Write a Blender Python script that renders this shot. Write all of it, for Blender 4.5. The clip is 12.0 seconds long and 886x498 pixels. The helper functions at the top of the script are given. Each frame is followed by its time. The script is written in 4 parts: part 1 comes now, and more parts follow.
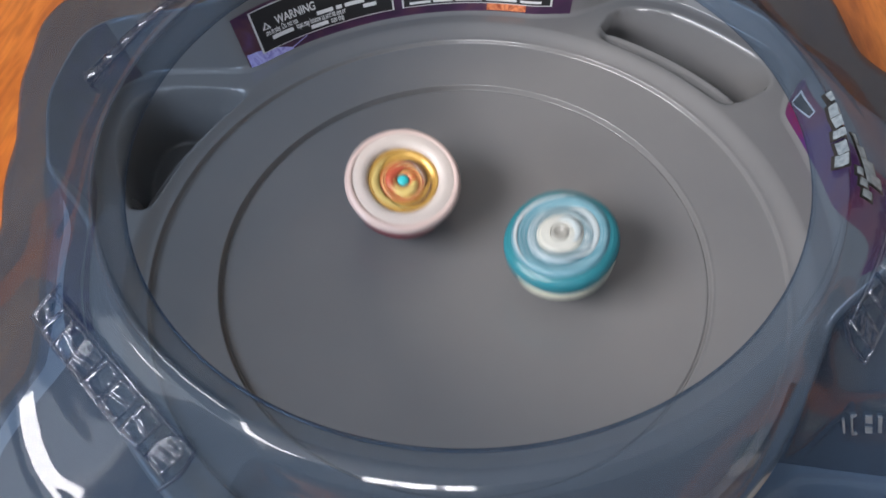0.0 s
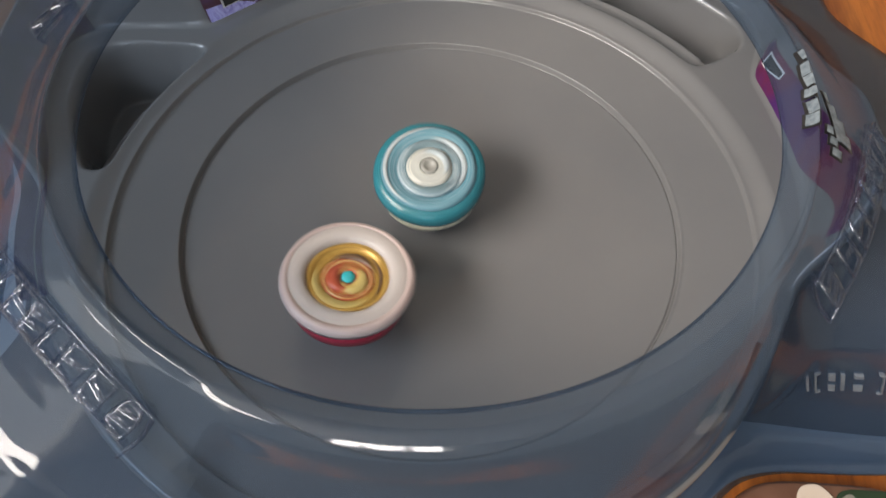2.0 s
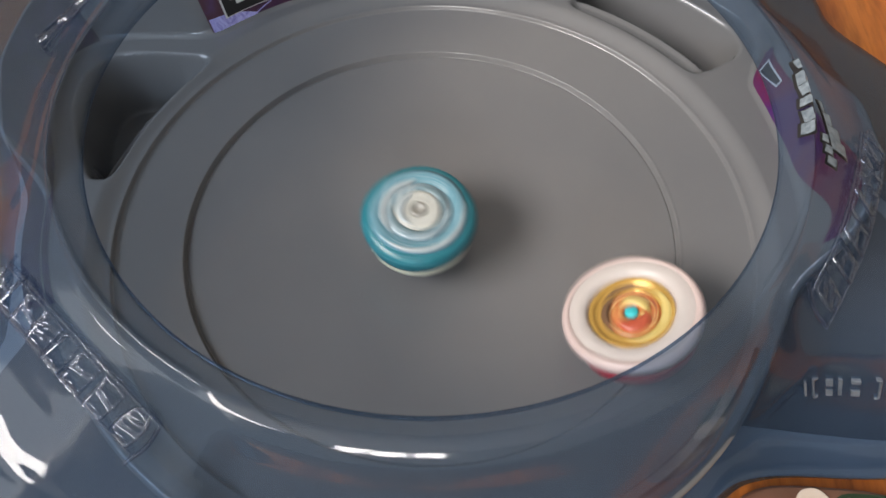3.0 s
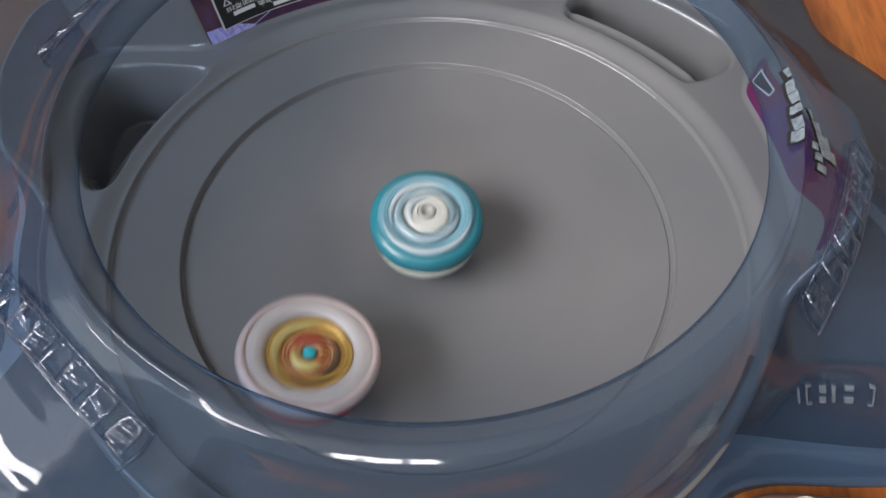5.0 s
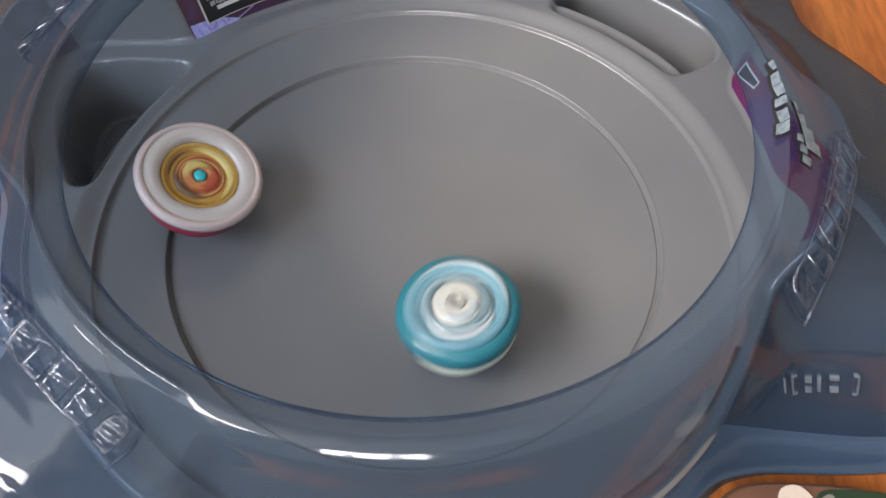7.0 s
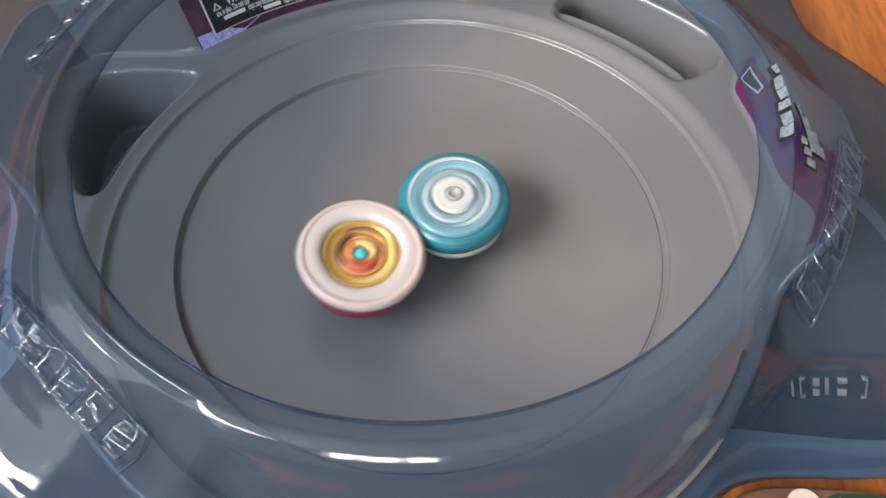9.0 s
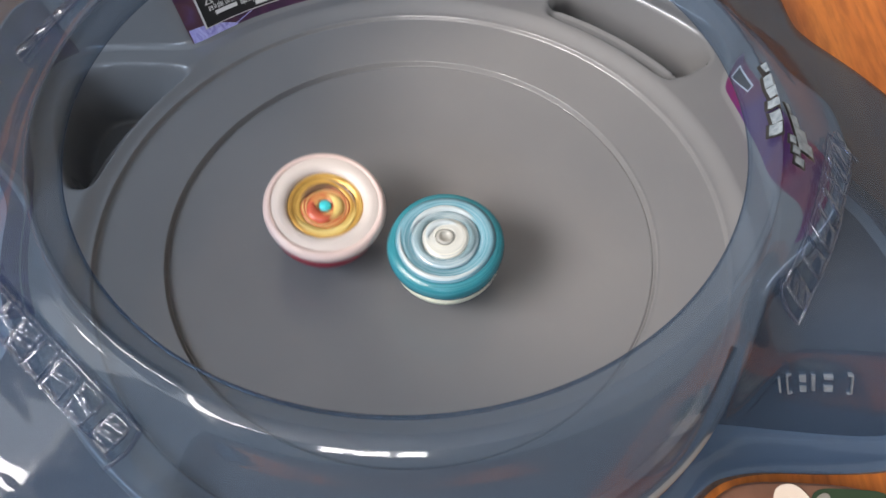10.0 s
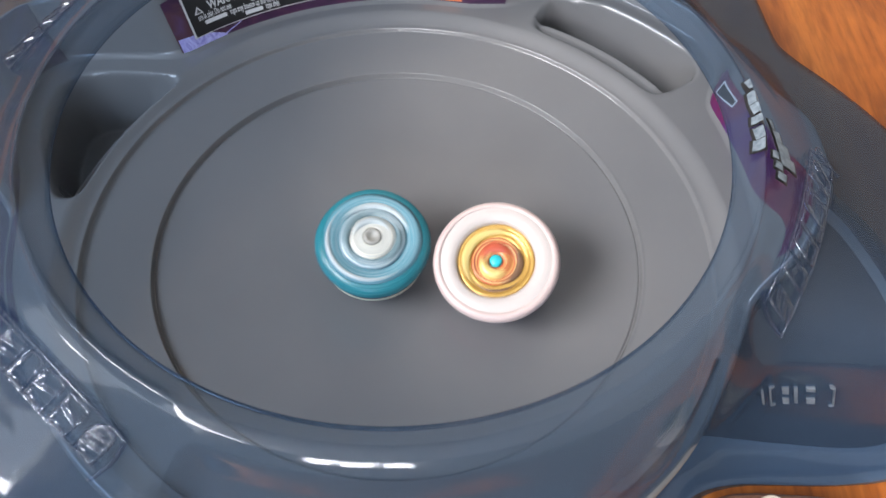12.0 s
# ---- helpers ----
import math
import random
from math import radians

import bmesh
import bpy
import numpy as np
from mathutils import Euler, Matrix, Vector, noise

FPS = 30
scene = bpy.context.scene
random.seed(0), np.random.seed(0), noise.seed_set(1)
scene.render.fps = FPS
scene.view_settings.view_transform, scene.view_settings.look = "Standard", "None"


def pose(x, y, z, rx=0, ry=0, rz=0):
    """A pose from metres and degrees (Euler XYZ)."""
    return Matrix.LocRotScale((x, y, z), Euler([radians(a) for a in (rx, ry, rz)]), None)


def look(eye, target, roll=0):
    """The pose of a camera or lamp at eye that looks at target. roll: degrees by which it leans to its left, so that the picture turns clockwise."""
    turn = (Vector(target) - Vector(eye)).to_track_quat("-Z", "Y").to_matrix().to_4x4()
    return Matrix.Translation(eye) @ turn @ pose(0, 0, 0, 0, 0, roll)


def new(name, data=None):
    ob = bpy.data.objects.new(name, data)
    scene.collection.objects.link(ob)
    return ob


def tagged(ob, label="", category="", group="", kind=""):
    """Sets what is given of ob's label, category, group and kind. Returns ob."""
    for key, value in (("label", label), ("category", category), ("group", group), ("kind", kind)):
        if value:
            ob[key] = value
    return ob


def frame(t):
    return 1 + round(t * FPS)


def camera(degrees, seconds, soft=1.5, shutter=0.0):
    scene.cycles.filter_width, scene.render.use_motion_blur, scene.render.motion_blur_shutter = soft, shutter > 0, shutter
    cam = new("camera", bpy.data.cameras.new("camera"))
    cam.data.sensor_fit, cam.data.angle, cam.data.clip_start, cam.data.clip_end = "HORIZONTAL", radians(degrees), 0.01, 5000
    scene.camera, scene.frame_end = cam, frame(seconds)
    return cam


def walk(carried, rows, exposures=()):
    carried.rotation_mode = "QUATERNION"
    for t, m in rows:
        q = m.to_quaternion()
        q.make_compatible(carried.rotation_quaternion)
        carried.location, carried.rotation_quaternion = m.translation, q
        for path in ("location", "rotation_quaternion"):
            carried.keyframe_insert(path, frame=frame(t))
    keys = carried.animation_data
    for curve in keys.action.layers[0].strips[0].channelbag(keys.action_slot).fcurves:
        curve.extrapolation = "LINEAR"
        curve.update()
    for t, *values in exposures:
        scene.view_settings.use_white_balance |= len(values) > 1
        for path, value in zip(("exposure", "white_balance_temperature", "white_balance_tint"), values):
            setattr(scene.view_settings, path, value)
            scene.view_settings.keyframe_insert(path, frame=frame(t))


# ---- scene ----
# One toy battle arena on a wooden table beside a window. Origin: middle of the arena's dish.

# ---- camera ----
cam = camera(65.0, 12.0, soft=1.6, shutter=0.5)
CAMERA = [
    (0.0, 0.0171, -0.1875, 0.2727, -55.09, -3.12, 8.24),
    (0.5, 0.0179, -0.1869, 0.2689, -54.93, -1.27, 6.29),
    (1.0, 0.0184, -0.1862, 0.2668, -55.87, -0.73, 5.46),
    (1.5, 0.0171, -0.1864, 0.2676, -56.52, -0.32, 4.97),
    (2.0, 0.0170, -0.1869, 0.2663, -57.73, 0.64, 3.66),
    (2.5, 0.0160, -0.1863, 0.2669, -58.58, 0.75, 3.33),
    (3.0, 0.0173, -0.1874, 0.2700, -57.41, 0.14, 3.96),
    (5.0, 0.0204, -0.1891, 0.2706, -56.45, -0.21, 4.21),
    (5.5, 0.0203, -0.1889, 0.2692, -56.86, 0.82, 2.72),
    (6.0, 0.0204, -0.1879, 0.2689, -57.46, 1.16, 2.19),
    (6.5, 0.0199, -0.1897, 0.2695, -57.04, 1.35, 1.84),
    (7.0, 0.0200, -0.1887, 0.2703, -56.95, 0.92, 2.27),
    (9.0, 0.0199, -0.1907, 0.2706, -56.18, -0.21, 3.12),
    (9.5, 0.0205, -0.1901, 0.2718, -56.47, -0.07, 3.15),
    (10.0, 0.0200, -0.1915, 0.2710, -56.43, 1.16, 1.83),
    (10.5, 0.0197, -0.1916, 0.2720, -56.22, 2.07, 0.91),
    (11.0, 0.0199, -0.1926, 0.2729, -55.68, 2.45, 0.62),
    (11.5, 0.0199, -0.1912, 0.2734, -55.82, 2.82, 0.31),
    (12.0, 0.0197, -0.1919, 0.2725, -55.56, 3.06, 0.00),
]
walk(cam, [(t, pose(x, y, z, 90 + p, 0, yaw) @ pose(0, 0, 0, 0, 0, r)) for t, x, y, z, p, r, yaw in CAMERA],
     exposures=[(0.0, -0.05, 6350, 13), (0.5, -0.05, 6250, 11), (1.0, -0.08, 6600, 12), (2.5, -0.11, 7100, 12), (3.2, -0.08, 6650, 12), (5.0, -0.05, 6400, 13),
                (6.0, 0.05, 6700, 14), (7.0, 0.19, 6600, 13), (9.0, 0.29, 6600, 12), (10.0, 0.29, 6700, 13), (10.5, 0.29, 6950, 14), (11.0, 0.29, 6700, 15),
                (11.5, 0.29, 6650, 15), (12.0, 0.29, 6200, 12)])

# ---- light ----
TABLE = -0.03            # height of the table's top
FLOOR = TABLE - 0.75     # height of the room's floor
world = bpy.data.worlds.new("sky")
scene.world = world
world.use_nodes = True
sky = world.node_tree.nodes.new("ShaderNodeTexSky")
sky.sky_type, sky.sun_disc = "NISHITA", False
sky.sun_elevation, sky.sun_rotation = radians(40), radians(200)
world.node_tree.links.new(sky.outputs[0], world.node_tree.nodes["Background"].inputs[0])
world.node_tree.nodes["Background"].inputs[1].default_value = 0.1


def window_light(name, size_x, size_y, power, m, colour):
    data = bpy.data.lights.new(name, "AREA")
    data.shape, data.size, data.size_y = "RECTANGLE", size_x, size_y
    data.energy, data.color = power, colour
    ob = new(name, data)
    ob.matrix_world = m
    return ob


window_light("window_light", 1.3, 0.66, 58, look((-1.27, -0.75, 1.30), (0.3, 0.05, 0.15)), (1.0, 0.97, 0.95))
window_light("window_light_low", 1.3, 0.60, 4.0, look((-1.27, -0.75, 0.65), (0.5, -0.6, 0.50)), (1.0, 0.99, 0.93))
window_light("south_light", 0.95, 0.36, 38, look((-0.2, -2.25, 1.0), (0.0, 0.0, 0.4)), (0.98, 0.98, 0.99))


# ---- materials ----
def material(name):
    m = bpy.data.materials.new(name)
    m.use_nodes = True
    nt = m.node_tree
    return m, nt, nt.nodes["Principled BSDF"]


def add(nt, kind, **values):
    n = nt.nodes.new(kind)
    for key, value in values.items():
        n.inputs[key.replace("_", " ")].default_value = value
    return n


def ramp(nt, source, stops):
    r = nt.nodes.new("ShaderNodeValToRGB")
    el = r.color_ramp.elements
    while len(el) < len(stops):
        el.new(0.5)
    for e, (p, c) in zip(el, stops):
        e.position, e.color = p, (*c, 1)
    nt.links.new(source, r.inputs[0])
    return r.outputs[0]


def coords(nt, scale=(1, 1, 1)):
    tc = nt.nodes.new("ShaderNodeTexCoord")
    mp = nt.nodes.new("ShaderNodeMapping")
    mp.inputs["Scale"].default_value = scale
    nt.links.new(tc.outputs["Object"], mp.inputs[0])
    return mp.outputs[0]


def bump(nt, bsdf, height, strength, distance):
    b = add(nt, "ShaderNodeBump", Strength=strength, Distance=distance)
    nt.links.new(height, b.inputs["Height"])
    nt.links.new(b.outputs[0], bsdf.inputs["Normal"])


def plastic(name, dark, light, rough, scale=60, spec=0.5, fine=0.1):
    """Moulded plastic: two close tones, blotches, small scuffs."""
    m, nt, b = material(name)
    v = coords(nt)
    big = add(nt, "ShaderNodeTexNoise", Scale=scale * 0.2, Detail=4.0)
    small = add(nt, "ShaderNodeTexNoise", Scale=scale * 12, Detail=3.0)
    for n in (big, small):
        nt.links.new(v, n.inputs["Vector"])
    nt.links.new(ramp(nt, big.outputs[0], [(0.3, dark), (0.7, light)]), b.inputs["Base Color"])
    rr = nt.nodes.new("ShaderNodeMapRange")
    rr.inputs["To Min"].default_value, rr.inputs["To Max"].default_value = rough * 0.85, rough * 1.2
    nt.links.new(small.outputs[0], rr.inputs[0])
    nt.links.new(rr.outputs[0], b.inputs["Roughness"])
    b.inputs["Specular IOR Level"].default_value = spec
    bump(nt, b, small.outputs[0], fine, 0.0002)
    return m


def clear_plastic(name, tint, milk, milk_share, rough=0.08, shine=0.036):
    """Tinted see-through plastic with a slight haze and a clear gloss."""
    m, nt, b = material(name)
    out = nt.nodes["Material Output"]
    nt.nodes.remove(b)
    see = add(nt, "ShaderNodeBsdfTransparent", Color=(*tint, 1))
    haze = add(nt, "ShaderNodeBsdfDiffuse", Color=(*milk, 1))
    gloss = add(nt, "ShaderNodeBsdfGlossy", Color=(1, 1, 1, 1), Roughness=rough)
    wave = add(nt, "ShaderNodeTexNoise", Scale=55.0, Detail=2.0)
    nt.links.new(coords(nt), wave.inputs["Vector"])
    bm = add(nt, "ShaderNodeBump", Strength=0.22, Distance=0.001)
    nt.links.new(wave.outputs[0], bm.inputs["Height"])
    nt.links.new(bm.outputs[0], gloss.inputs["Normal"])
    body = add(nt, "ShaderNodeMixShader", Fac=milk_share)
    nt.links.new(see.outputs[0], body.inputs[1])
    nt.links.new(haze.outputs[0], body.inputs[2])
    lw = add(nt, "ShaderNodeLayerWeight", Blend=0.5)
    power = nt.nodes.new("ShaderNodeMath")
    power.operation = "POWER"
    power.inputs[1].default_value = 5.0
    nt.links.new(lw.outputs["Facing"], power.inputs[0])
    ma = nt.nodes.new("ShaderNodeMath")
    ma.operation = "MULTIPLY_ADD"
    ma.inputs[1].default_value, ma.inputs[2].default_value = 0.23, shine
    nt.links.new(power.outputs[0], ma.inputs[0])
    mix = nt.nodes.new("ShaderNodeMixShader")
    nt.links.new(ma.outputs[0], mix.inputs[0])
    nt.links.new(body.outputs[0], mix.inputs[1])
    nt.links.new(gloss.outputs[0], mix.inputs[2])
    nt.links.new(mix.outputs[0], out.inputs[0])
    return m


def wood(name, dark, mid, light, along="y", rough=0.35):
    m, nt, b = material(name)
    s = (7, 0.9, 7) if along == "y" else (0.9, 7, 7)
    v = coords(nt, s)
    grain = add(nt, "ShaderNodeTexNoise", Scale=4.0, Detail=9.0, Roughness=0.62, Distortion=0.5)
    fine = add(nt, "ShaderNodeTexNoise", Scale=38.0, Detail=6.0)
    for n in (grain, fine):
        nt.links.new(v, n.inputs["Vector"])
    c1 = ramp(nt, grain.outputs[0], [(0.3, dark), (0.46, mid), (0.62, light), (0.75, mid)])
    c2 = ramp(nt, fine.outputs[0], [(0.35, (0.55, 0.5, 0.45)), (0.6, (1, 1, 1))])
    mx = nt.nodes.new("ShaderNodeMix")
    mx.data_type, mx.blend_type = "RGBA", "MULTIPLY"
    mx.inputs[0].default_value = 0.7
    nt.links.new(c1, mx.inputs[6])
    nt.links.new(c2, mx.inputs[7])
    nt.links.new(mx.outputs[2], b.inputs["Base Color"])
    b.inputs["Roughness"].default_value = rough
    bump(nt, b, fine.outputs[0], 0.15, 0.0006)
    return m


def swirl(name, stops, rough=0.3, metal=0.0, turns=3.0, rings=0.0, scale=130.0):
    """Moulded or printed face, its colours changing in uneven patches; rings: the share of fine rings round the axis."""
    m, nt, b = material(name)
    v = coords(nt)
    n = add(nt, "ShaderNodeTexNoise", Scale=scale, Detail=4.0, Distortion=turns)
    nt.links.new(v, n.inputs["Vector"])
    value = n.outputs[0]
    if rings:
        flat = nt.nodes.new("ShaderNodeVectorMath")
        flat.operation = "MULTIPLY"
        flat.inputs[1].default_value = (1, 1, 0)
        nt.links.new(v, flat.inputs[0])
        r = nt.nodes.new("ShaderNodeVectorMath")
        r.operation = "LENGTH"
        nt.links.new(flat.outputs[0], r.inputs[0])
        k = nt.nodes.new("ShaderNodeMath")
        k.operation = "MULTIPLY_ADD"
        k.inputs[1].default_value = 1500.0
        nt.links.new(r.outputs["Value"], k.inputs[0])
        nt.links.new(n.outputs[0], k.inputs[2])
        line = nt.nodes.new("ShaderNodeTexNoise")
        line.noise_dimensions = "1D"
        line.inputs["Scale"].default_value, line.inputs["Detail"].default_value = 1.0, 3.0
        nt.links.new(k.outputs[0], line.inputs["W"])
        mx = nt.nodes.new("ShaderNodeMix")
        mx.inputs[0].default_value = rings
        nt.links.new(n.outputs[0], mx.inputs[2])
        nt.links.new(line.outputs[0], mx.inputs[3])
        value = mx.outputs[0]
    nt.links.new(ramp(nt, value, stops), b.inputs["Base Color"])
    b.inputs["Roughness"].default_value, b.inputs["Metallic"].default_value = rough, metal
    bump(nt, b, value, 0.2, 0.0006)
    return m


GREY = plastic("grey_plastic", (0.150, 0.150, 0.152), (0.178, 0.176, 0.175), 0.17, 40, 0.6, 0.06)
CLEAR = clear_plastic("blue_clear_plastic", (0.345, 0.445, 0.57), (0.12, 0.175, 0.25), 0.15, 0.09, 0.046)
CLEAR_EMBOSS = clear_plastic("embossed_clear_plastic", (0.62, 0.68, 0.78), (0.22, 0.27, 0.36), 0.05, 0.10, 0.06)
WOOD = wood("orange_wood", (0.16, 0.042, 0.008), (0.40, 0.112, 0.016), (0.52, 0.165, 0.026))
FLOORWOOD = wood("floor_wood", (0.05, 0.03, 0.02), (0.08, 0.05, 0.03), (0.11, 0.07, 0.045), "x", 0.5)
WALL = plastic("wall_paint", (0.50, 0.48, 0.44), (0.55, 0.53, 0.49), 0.85, 3, 0.3, 0.3)
CEILING = plastic("ceiling_paint", (0.70, 0.70, 0.69), (0.75, 0.75, 0.74), 0.9, 3, 0.3, 0.3)
FRAME = plastic("white_frame", (0.74, 0.74, 0.73), (0.8, 0.8, 0.79), 0.4, 20)
STICKER = swirl("violet_print", [(0.30, (0.03, 0.016, 0.04)), (0.48, (0.055, 0.02, 0.055)), (0.62, (0.085, 0.035, 0.05)), (0.78, (0.10, 0.06, 0.15))], 0.3, turns=1.5, scale=35.0)
STICKER_MAGENTA = swirl("magenta_print", [(0.30, (0.06, 0.014, 0.10)), (0.5, (0.11, 0.014, 0.055)), (0.7, (0.21, 0.022, 0.05))], 0.3, turns=1.0, scale=28.0)
STICKER_VIOLET = swirl("blue_violet_print", [(0.30, (0.010, 0.008, 0.024)), (0.5, (0.02, 0.014, 0.05)), (0.7, (0.045, 0.034, 0.10))], 0.3, turns=1.5, scale=35.0)
STICKER_GLOW = swirl("pale_violet_print", [(0.3, (0.25, 0.22, 0.6)), (0.6, (0.5, 0.5, 0.85))], 0.3)
STICKER_FIRE = swirl("orange_print", [(0.3, (0.3, 0.05, 0.02)), (0.6, (0.75, 0.25, 0.1))], 0.3)
LOGO_INK = plastic("silver_print", (0.09, 0.12, 0.145), (0.21, 0.25, 0.28), 0.45, 2200)
BLACK = plastic("black_print", (0.012, 0.012, 0.013), (0.02, 0.02, 0.021), 0.35)
WHITE_INK = plastic("white_print", (0.62, 0.62, 0.62), (0.72, 0.72, 0.72), 0.4)
TOP_WHITE = swirl("white_top_plastic", [(0.22, (0.48, 0.36, 0.33)), (0.38, (0.54, 0.48, 0.45)), (0.7, (0.51, 0.48, 0.45))], 0.3, rings=0.55)
TOP_PINK = swirl("pale_pink_plastic", [(0.3, (0.54, 0.40, 0.37)), (0.65, (0.58, 0.48, 0.45))], 0.3, rings=0.55)
TOP_GOLD = swirl("gold_plastic", [(0.32, (0.22, 0.11, 0.03)), (0.45, (0.46, 0.26, 0.06)), (0.56, (0.60, 0.38, 0.09)), (0.7, (0.78, 0.60, 0.25))], 0.28, 0.35, rings=0.55)
TOP_ORANGE = swirl("orange_red_plastic", [(0.34, (0.16, 0.05, 0.03)), (0.42, (0.46, 0.08, 0.03)), (0.52, (0.50, 0.21, 0.07)), (0.60, (0.56, 0.36, 0.12)), (0.70, (0.72, 0.58, 0.34))], 0.3, rings=0.55)
TOP_CHIP_RED = swirl("red_chip_plastic", [(0.3, (0.34, 0.05, 0.03)), (0.65, (0.52, 0.11, 0.05))], 0.35, rings=0.5)
TOP_CHIP_YELLOW = swirl("yellow_chip_plastic", [(0.3, (0.52, 0.36, 0.08)), (0.65, (0.66, 0.54, 0.22))], 0.3, rings=0.5)
TOP_CHIP_DARK = swirl("brown_chip_plastic", [(0.3, (0.10, 0.055, 0.03)), (0.65, (0.20, 0.11, 0.06))], 0.35, rings=0.5)
TOP_CHIP_GREY = swirl("grey_teal_chip_plastic", [(0.3, (0.10, 0.17, 0.19)), (0.65, (0.18, 0.26, 0.29))], 0.3, rings=0.5)
TOP_CHIP_PALE = swirl("pale_chip_plastic", [(0.3, (0.30, 0.37, 0.40)), (0.65, (0.43, 0.48, 0.49))], 0.3, rings=0.5)
TOP_CYAN = plastic("cyan_plastic", (0.02, 0.42, 0.46), (0.04, 0.52, 0.55), 0.3)
TOP_RED = swirl("red_plastic", [(0.3, (0.25, 0.012, 0.03)), (0.6, (0.42, 0.03, 0.06))], 0.35, rings=0.55)
TOP_TEAL = swirl("teal_plastic", [(0.25, (0.010, 0.12, 0.155)), (0.5, (0.016, 0.17, 0.21)), (0.7, (0.06, 0.25, 0.30))], 0.25, rings=0.55)
TOP_PALE_TEAL = swirl("pale_teal_plastic", [(0.28, (0.03, 0.16, 0.21)), (0.46, (0.10, 0.25, 0.31)), (0.60, (0.19, 0.33, 0.39)), (0.74, (0.38, 0.47, 0.52))], 0.25, rings=0.55)
TOP_SILVER = swirl("silver_plastic", [(0.34, (0.06, 0.14, 0.17)), (0.46, (0.20, 0.30, 0.34)), (0.58, (0.40, 0.47, 0.50)), (0.70, (0.62, 0.67, 0.69))], 0.25, 0.1, rings=0.55)
TOP_HUB = swirl("hub_white_plastic", [(0.32, (0.27, 0.30, 0.29)), (0.42, (0.42, 0.44, 0.42)), (0.56, (0.50, 0.51, 0.47)), (0.68, (0.58, 0.57, 0.47))], 0.3, rings=0.55)
TOP_BOLT = plastic("bolt_grey", (0.24, 0.24, 0.22), (0.34, 0.34, 0.31), 0.4)
TOP_CREAM = plastic("cream_plastic", (0.60, 0.60, 0.46), (0.70, 0.70, 0.56), 0.35)
METAL = plastic("disc_metal", (0.30, 0.30, 0.31), (0.42, 0.42, 0.43), 0.35)
METAL.node_tree.nodes["Principled BSDF"].inputs["Metallic"].default_value = 0.9
# NAVY: shade of the hollow under the cover, put into a dark colour
NAVY = plastic("shaded_hollow_navy", (0.060, 0.070, 0.090), (0.085, 0.098, 0.122), 0.45, 30, 0.4, 0.0)
PALE_GREY = plastic("pale_grey_plastic", (0.33, 0.35, 0.38), (0.39, 0.41, 0.44), 0.5, 40, 0.4, 0.03)
MARK = plastic("pale_mark", (0.07, 0.09, 0.12), (0.18, 0.21, 0.24), 0.4, 900)
CARD_BROWN = swirl("brown_print", [(0.3, (0.12, 0.05, 0.03)), (0.6, (0.22, 0.11, 0.07))], 0.4, turns=0.5, scale=30.0)
CARD_GREEN = plastic("dark_green_print", (0.012, 0.03, 0.014), (0.02, 0.045, 0.02), 0.4)
CARD_BEIGE = plastic("beige_print", (0.30, 0.19, 0.13), (0.42, 0.30, 0.22), 0.45)
CARD_GREY = plastic("grey_print", (0.16, 0.15, 0.13), (0.26, 0.25, 0.22), 0.45)
CARD_CREAM = plastic("cream_print", (0.55, 0.45, 0.36), (0.68, 0.60, 0.52), 0.45)


# ---- building helpers ----
def link(name, bm, mat, parent=None, label="", smooth=False):
    me = bpy.data.meshes.new(name)
    bm.to_mesh(me)
    bm.free()
    if smooth:
        for p in me.polygons:
            p.use_smooth = True
    me.materials.append(mat)
    ob = new(name, me)
    ob.parent = parent
    return tagged(ob, label)


part = link


def box(x0, y0, z0, x1, y1, z1, bevel=0.0, bm=None):
    bm = bm or bmesh.new()
    r = bmesh.ops.create_cube(bm, size=1, matrix=Matrix.Translation(((x0 + x1) / 2, (y0 + y1) / 2, (z0 + z1) / 2))
                              @ Matrix.Diagonal((x1 - x0, y1 - y0, z1 - z0, 1)))
    if bevel:
        es = {e for v in r["verts"] for e in v.link_edges}
        bmesh.ops.bevel(bm, geom=list(es), offset=bevel, segments=3, affect="EDGES", profile=0.5)
    return bm


def sheet(grid, closed_u=True, cap=None):
    """A bmesh of a grid of points: rows of equal length."""
    bm = bmesh.new()
    vs = [[bm.verts.new(p) for p in row] for row in grid]
    n = len(vs)
    for i in range(n if closed_u else n - 1):
        a, b = vs[i], vs[(i + 1) % n]
        for j in range(len(a) - 1):
            bm.faces.new((a[j], b[j], b[j + 1], a[j + 1]))
    if cap is not None:
        c = bm.verts.new(cap)
        for i in range(n):
            bm.faces.new((c, vs[(i + 1) % n][0], vs[i][0]))
    return bm


def lathe(profile, lobes=0, depth=0.0, steps=72):
    """Turn a profile of (r, z) round z; lobes vary the radius."""
    grid = []
    for i in range(steps):
        a = 2 * math.pi * i / steps
        k = 1 + depth * (abs(math.cos(lobes * a / 2)) - 0.5) if lobes else 1
        grid.append([(r * k * math.cos(a), r * k * math.sin(a), z) for r, z in profile])
    bm = sheet(grid)
    bmesh.ops.remove_doubles(bm, verts=bm.verts, dist=1e-6)
    bmesh.ops.recalc_face_normals(bm, faces=bm.faces)
    return bm


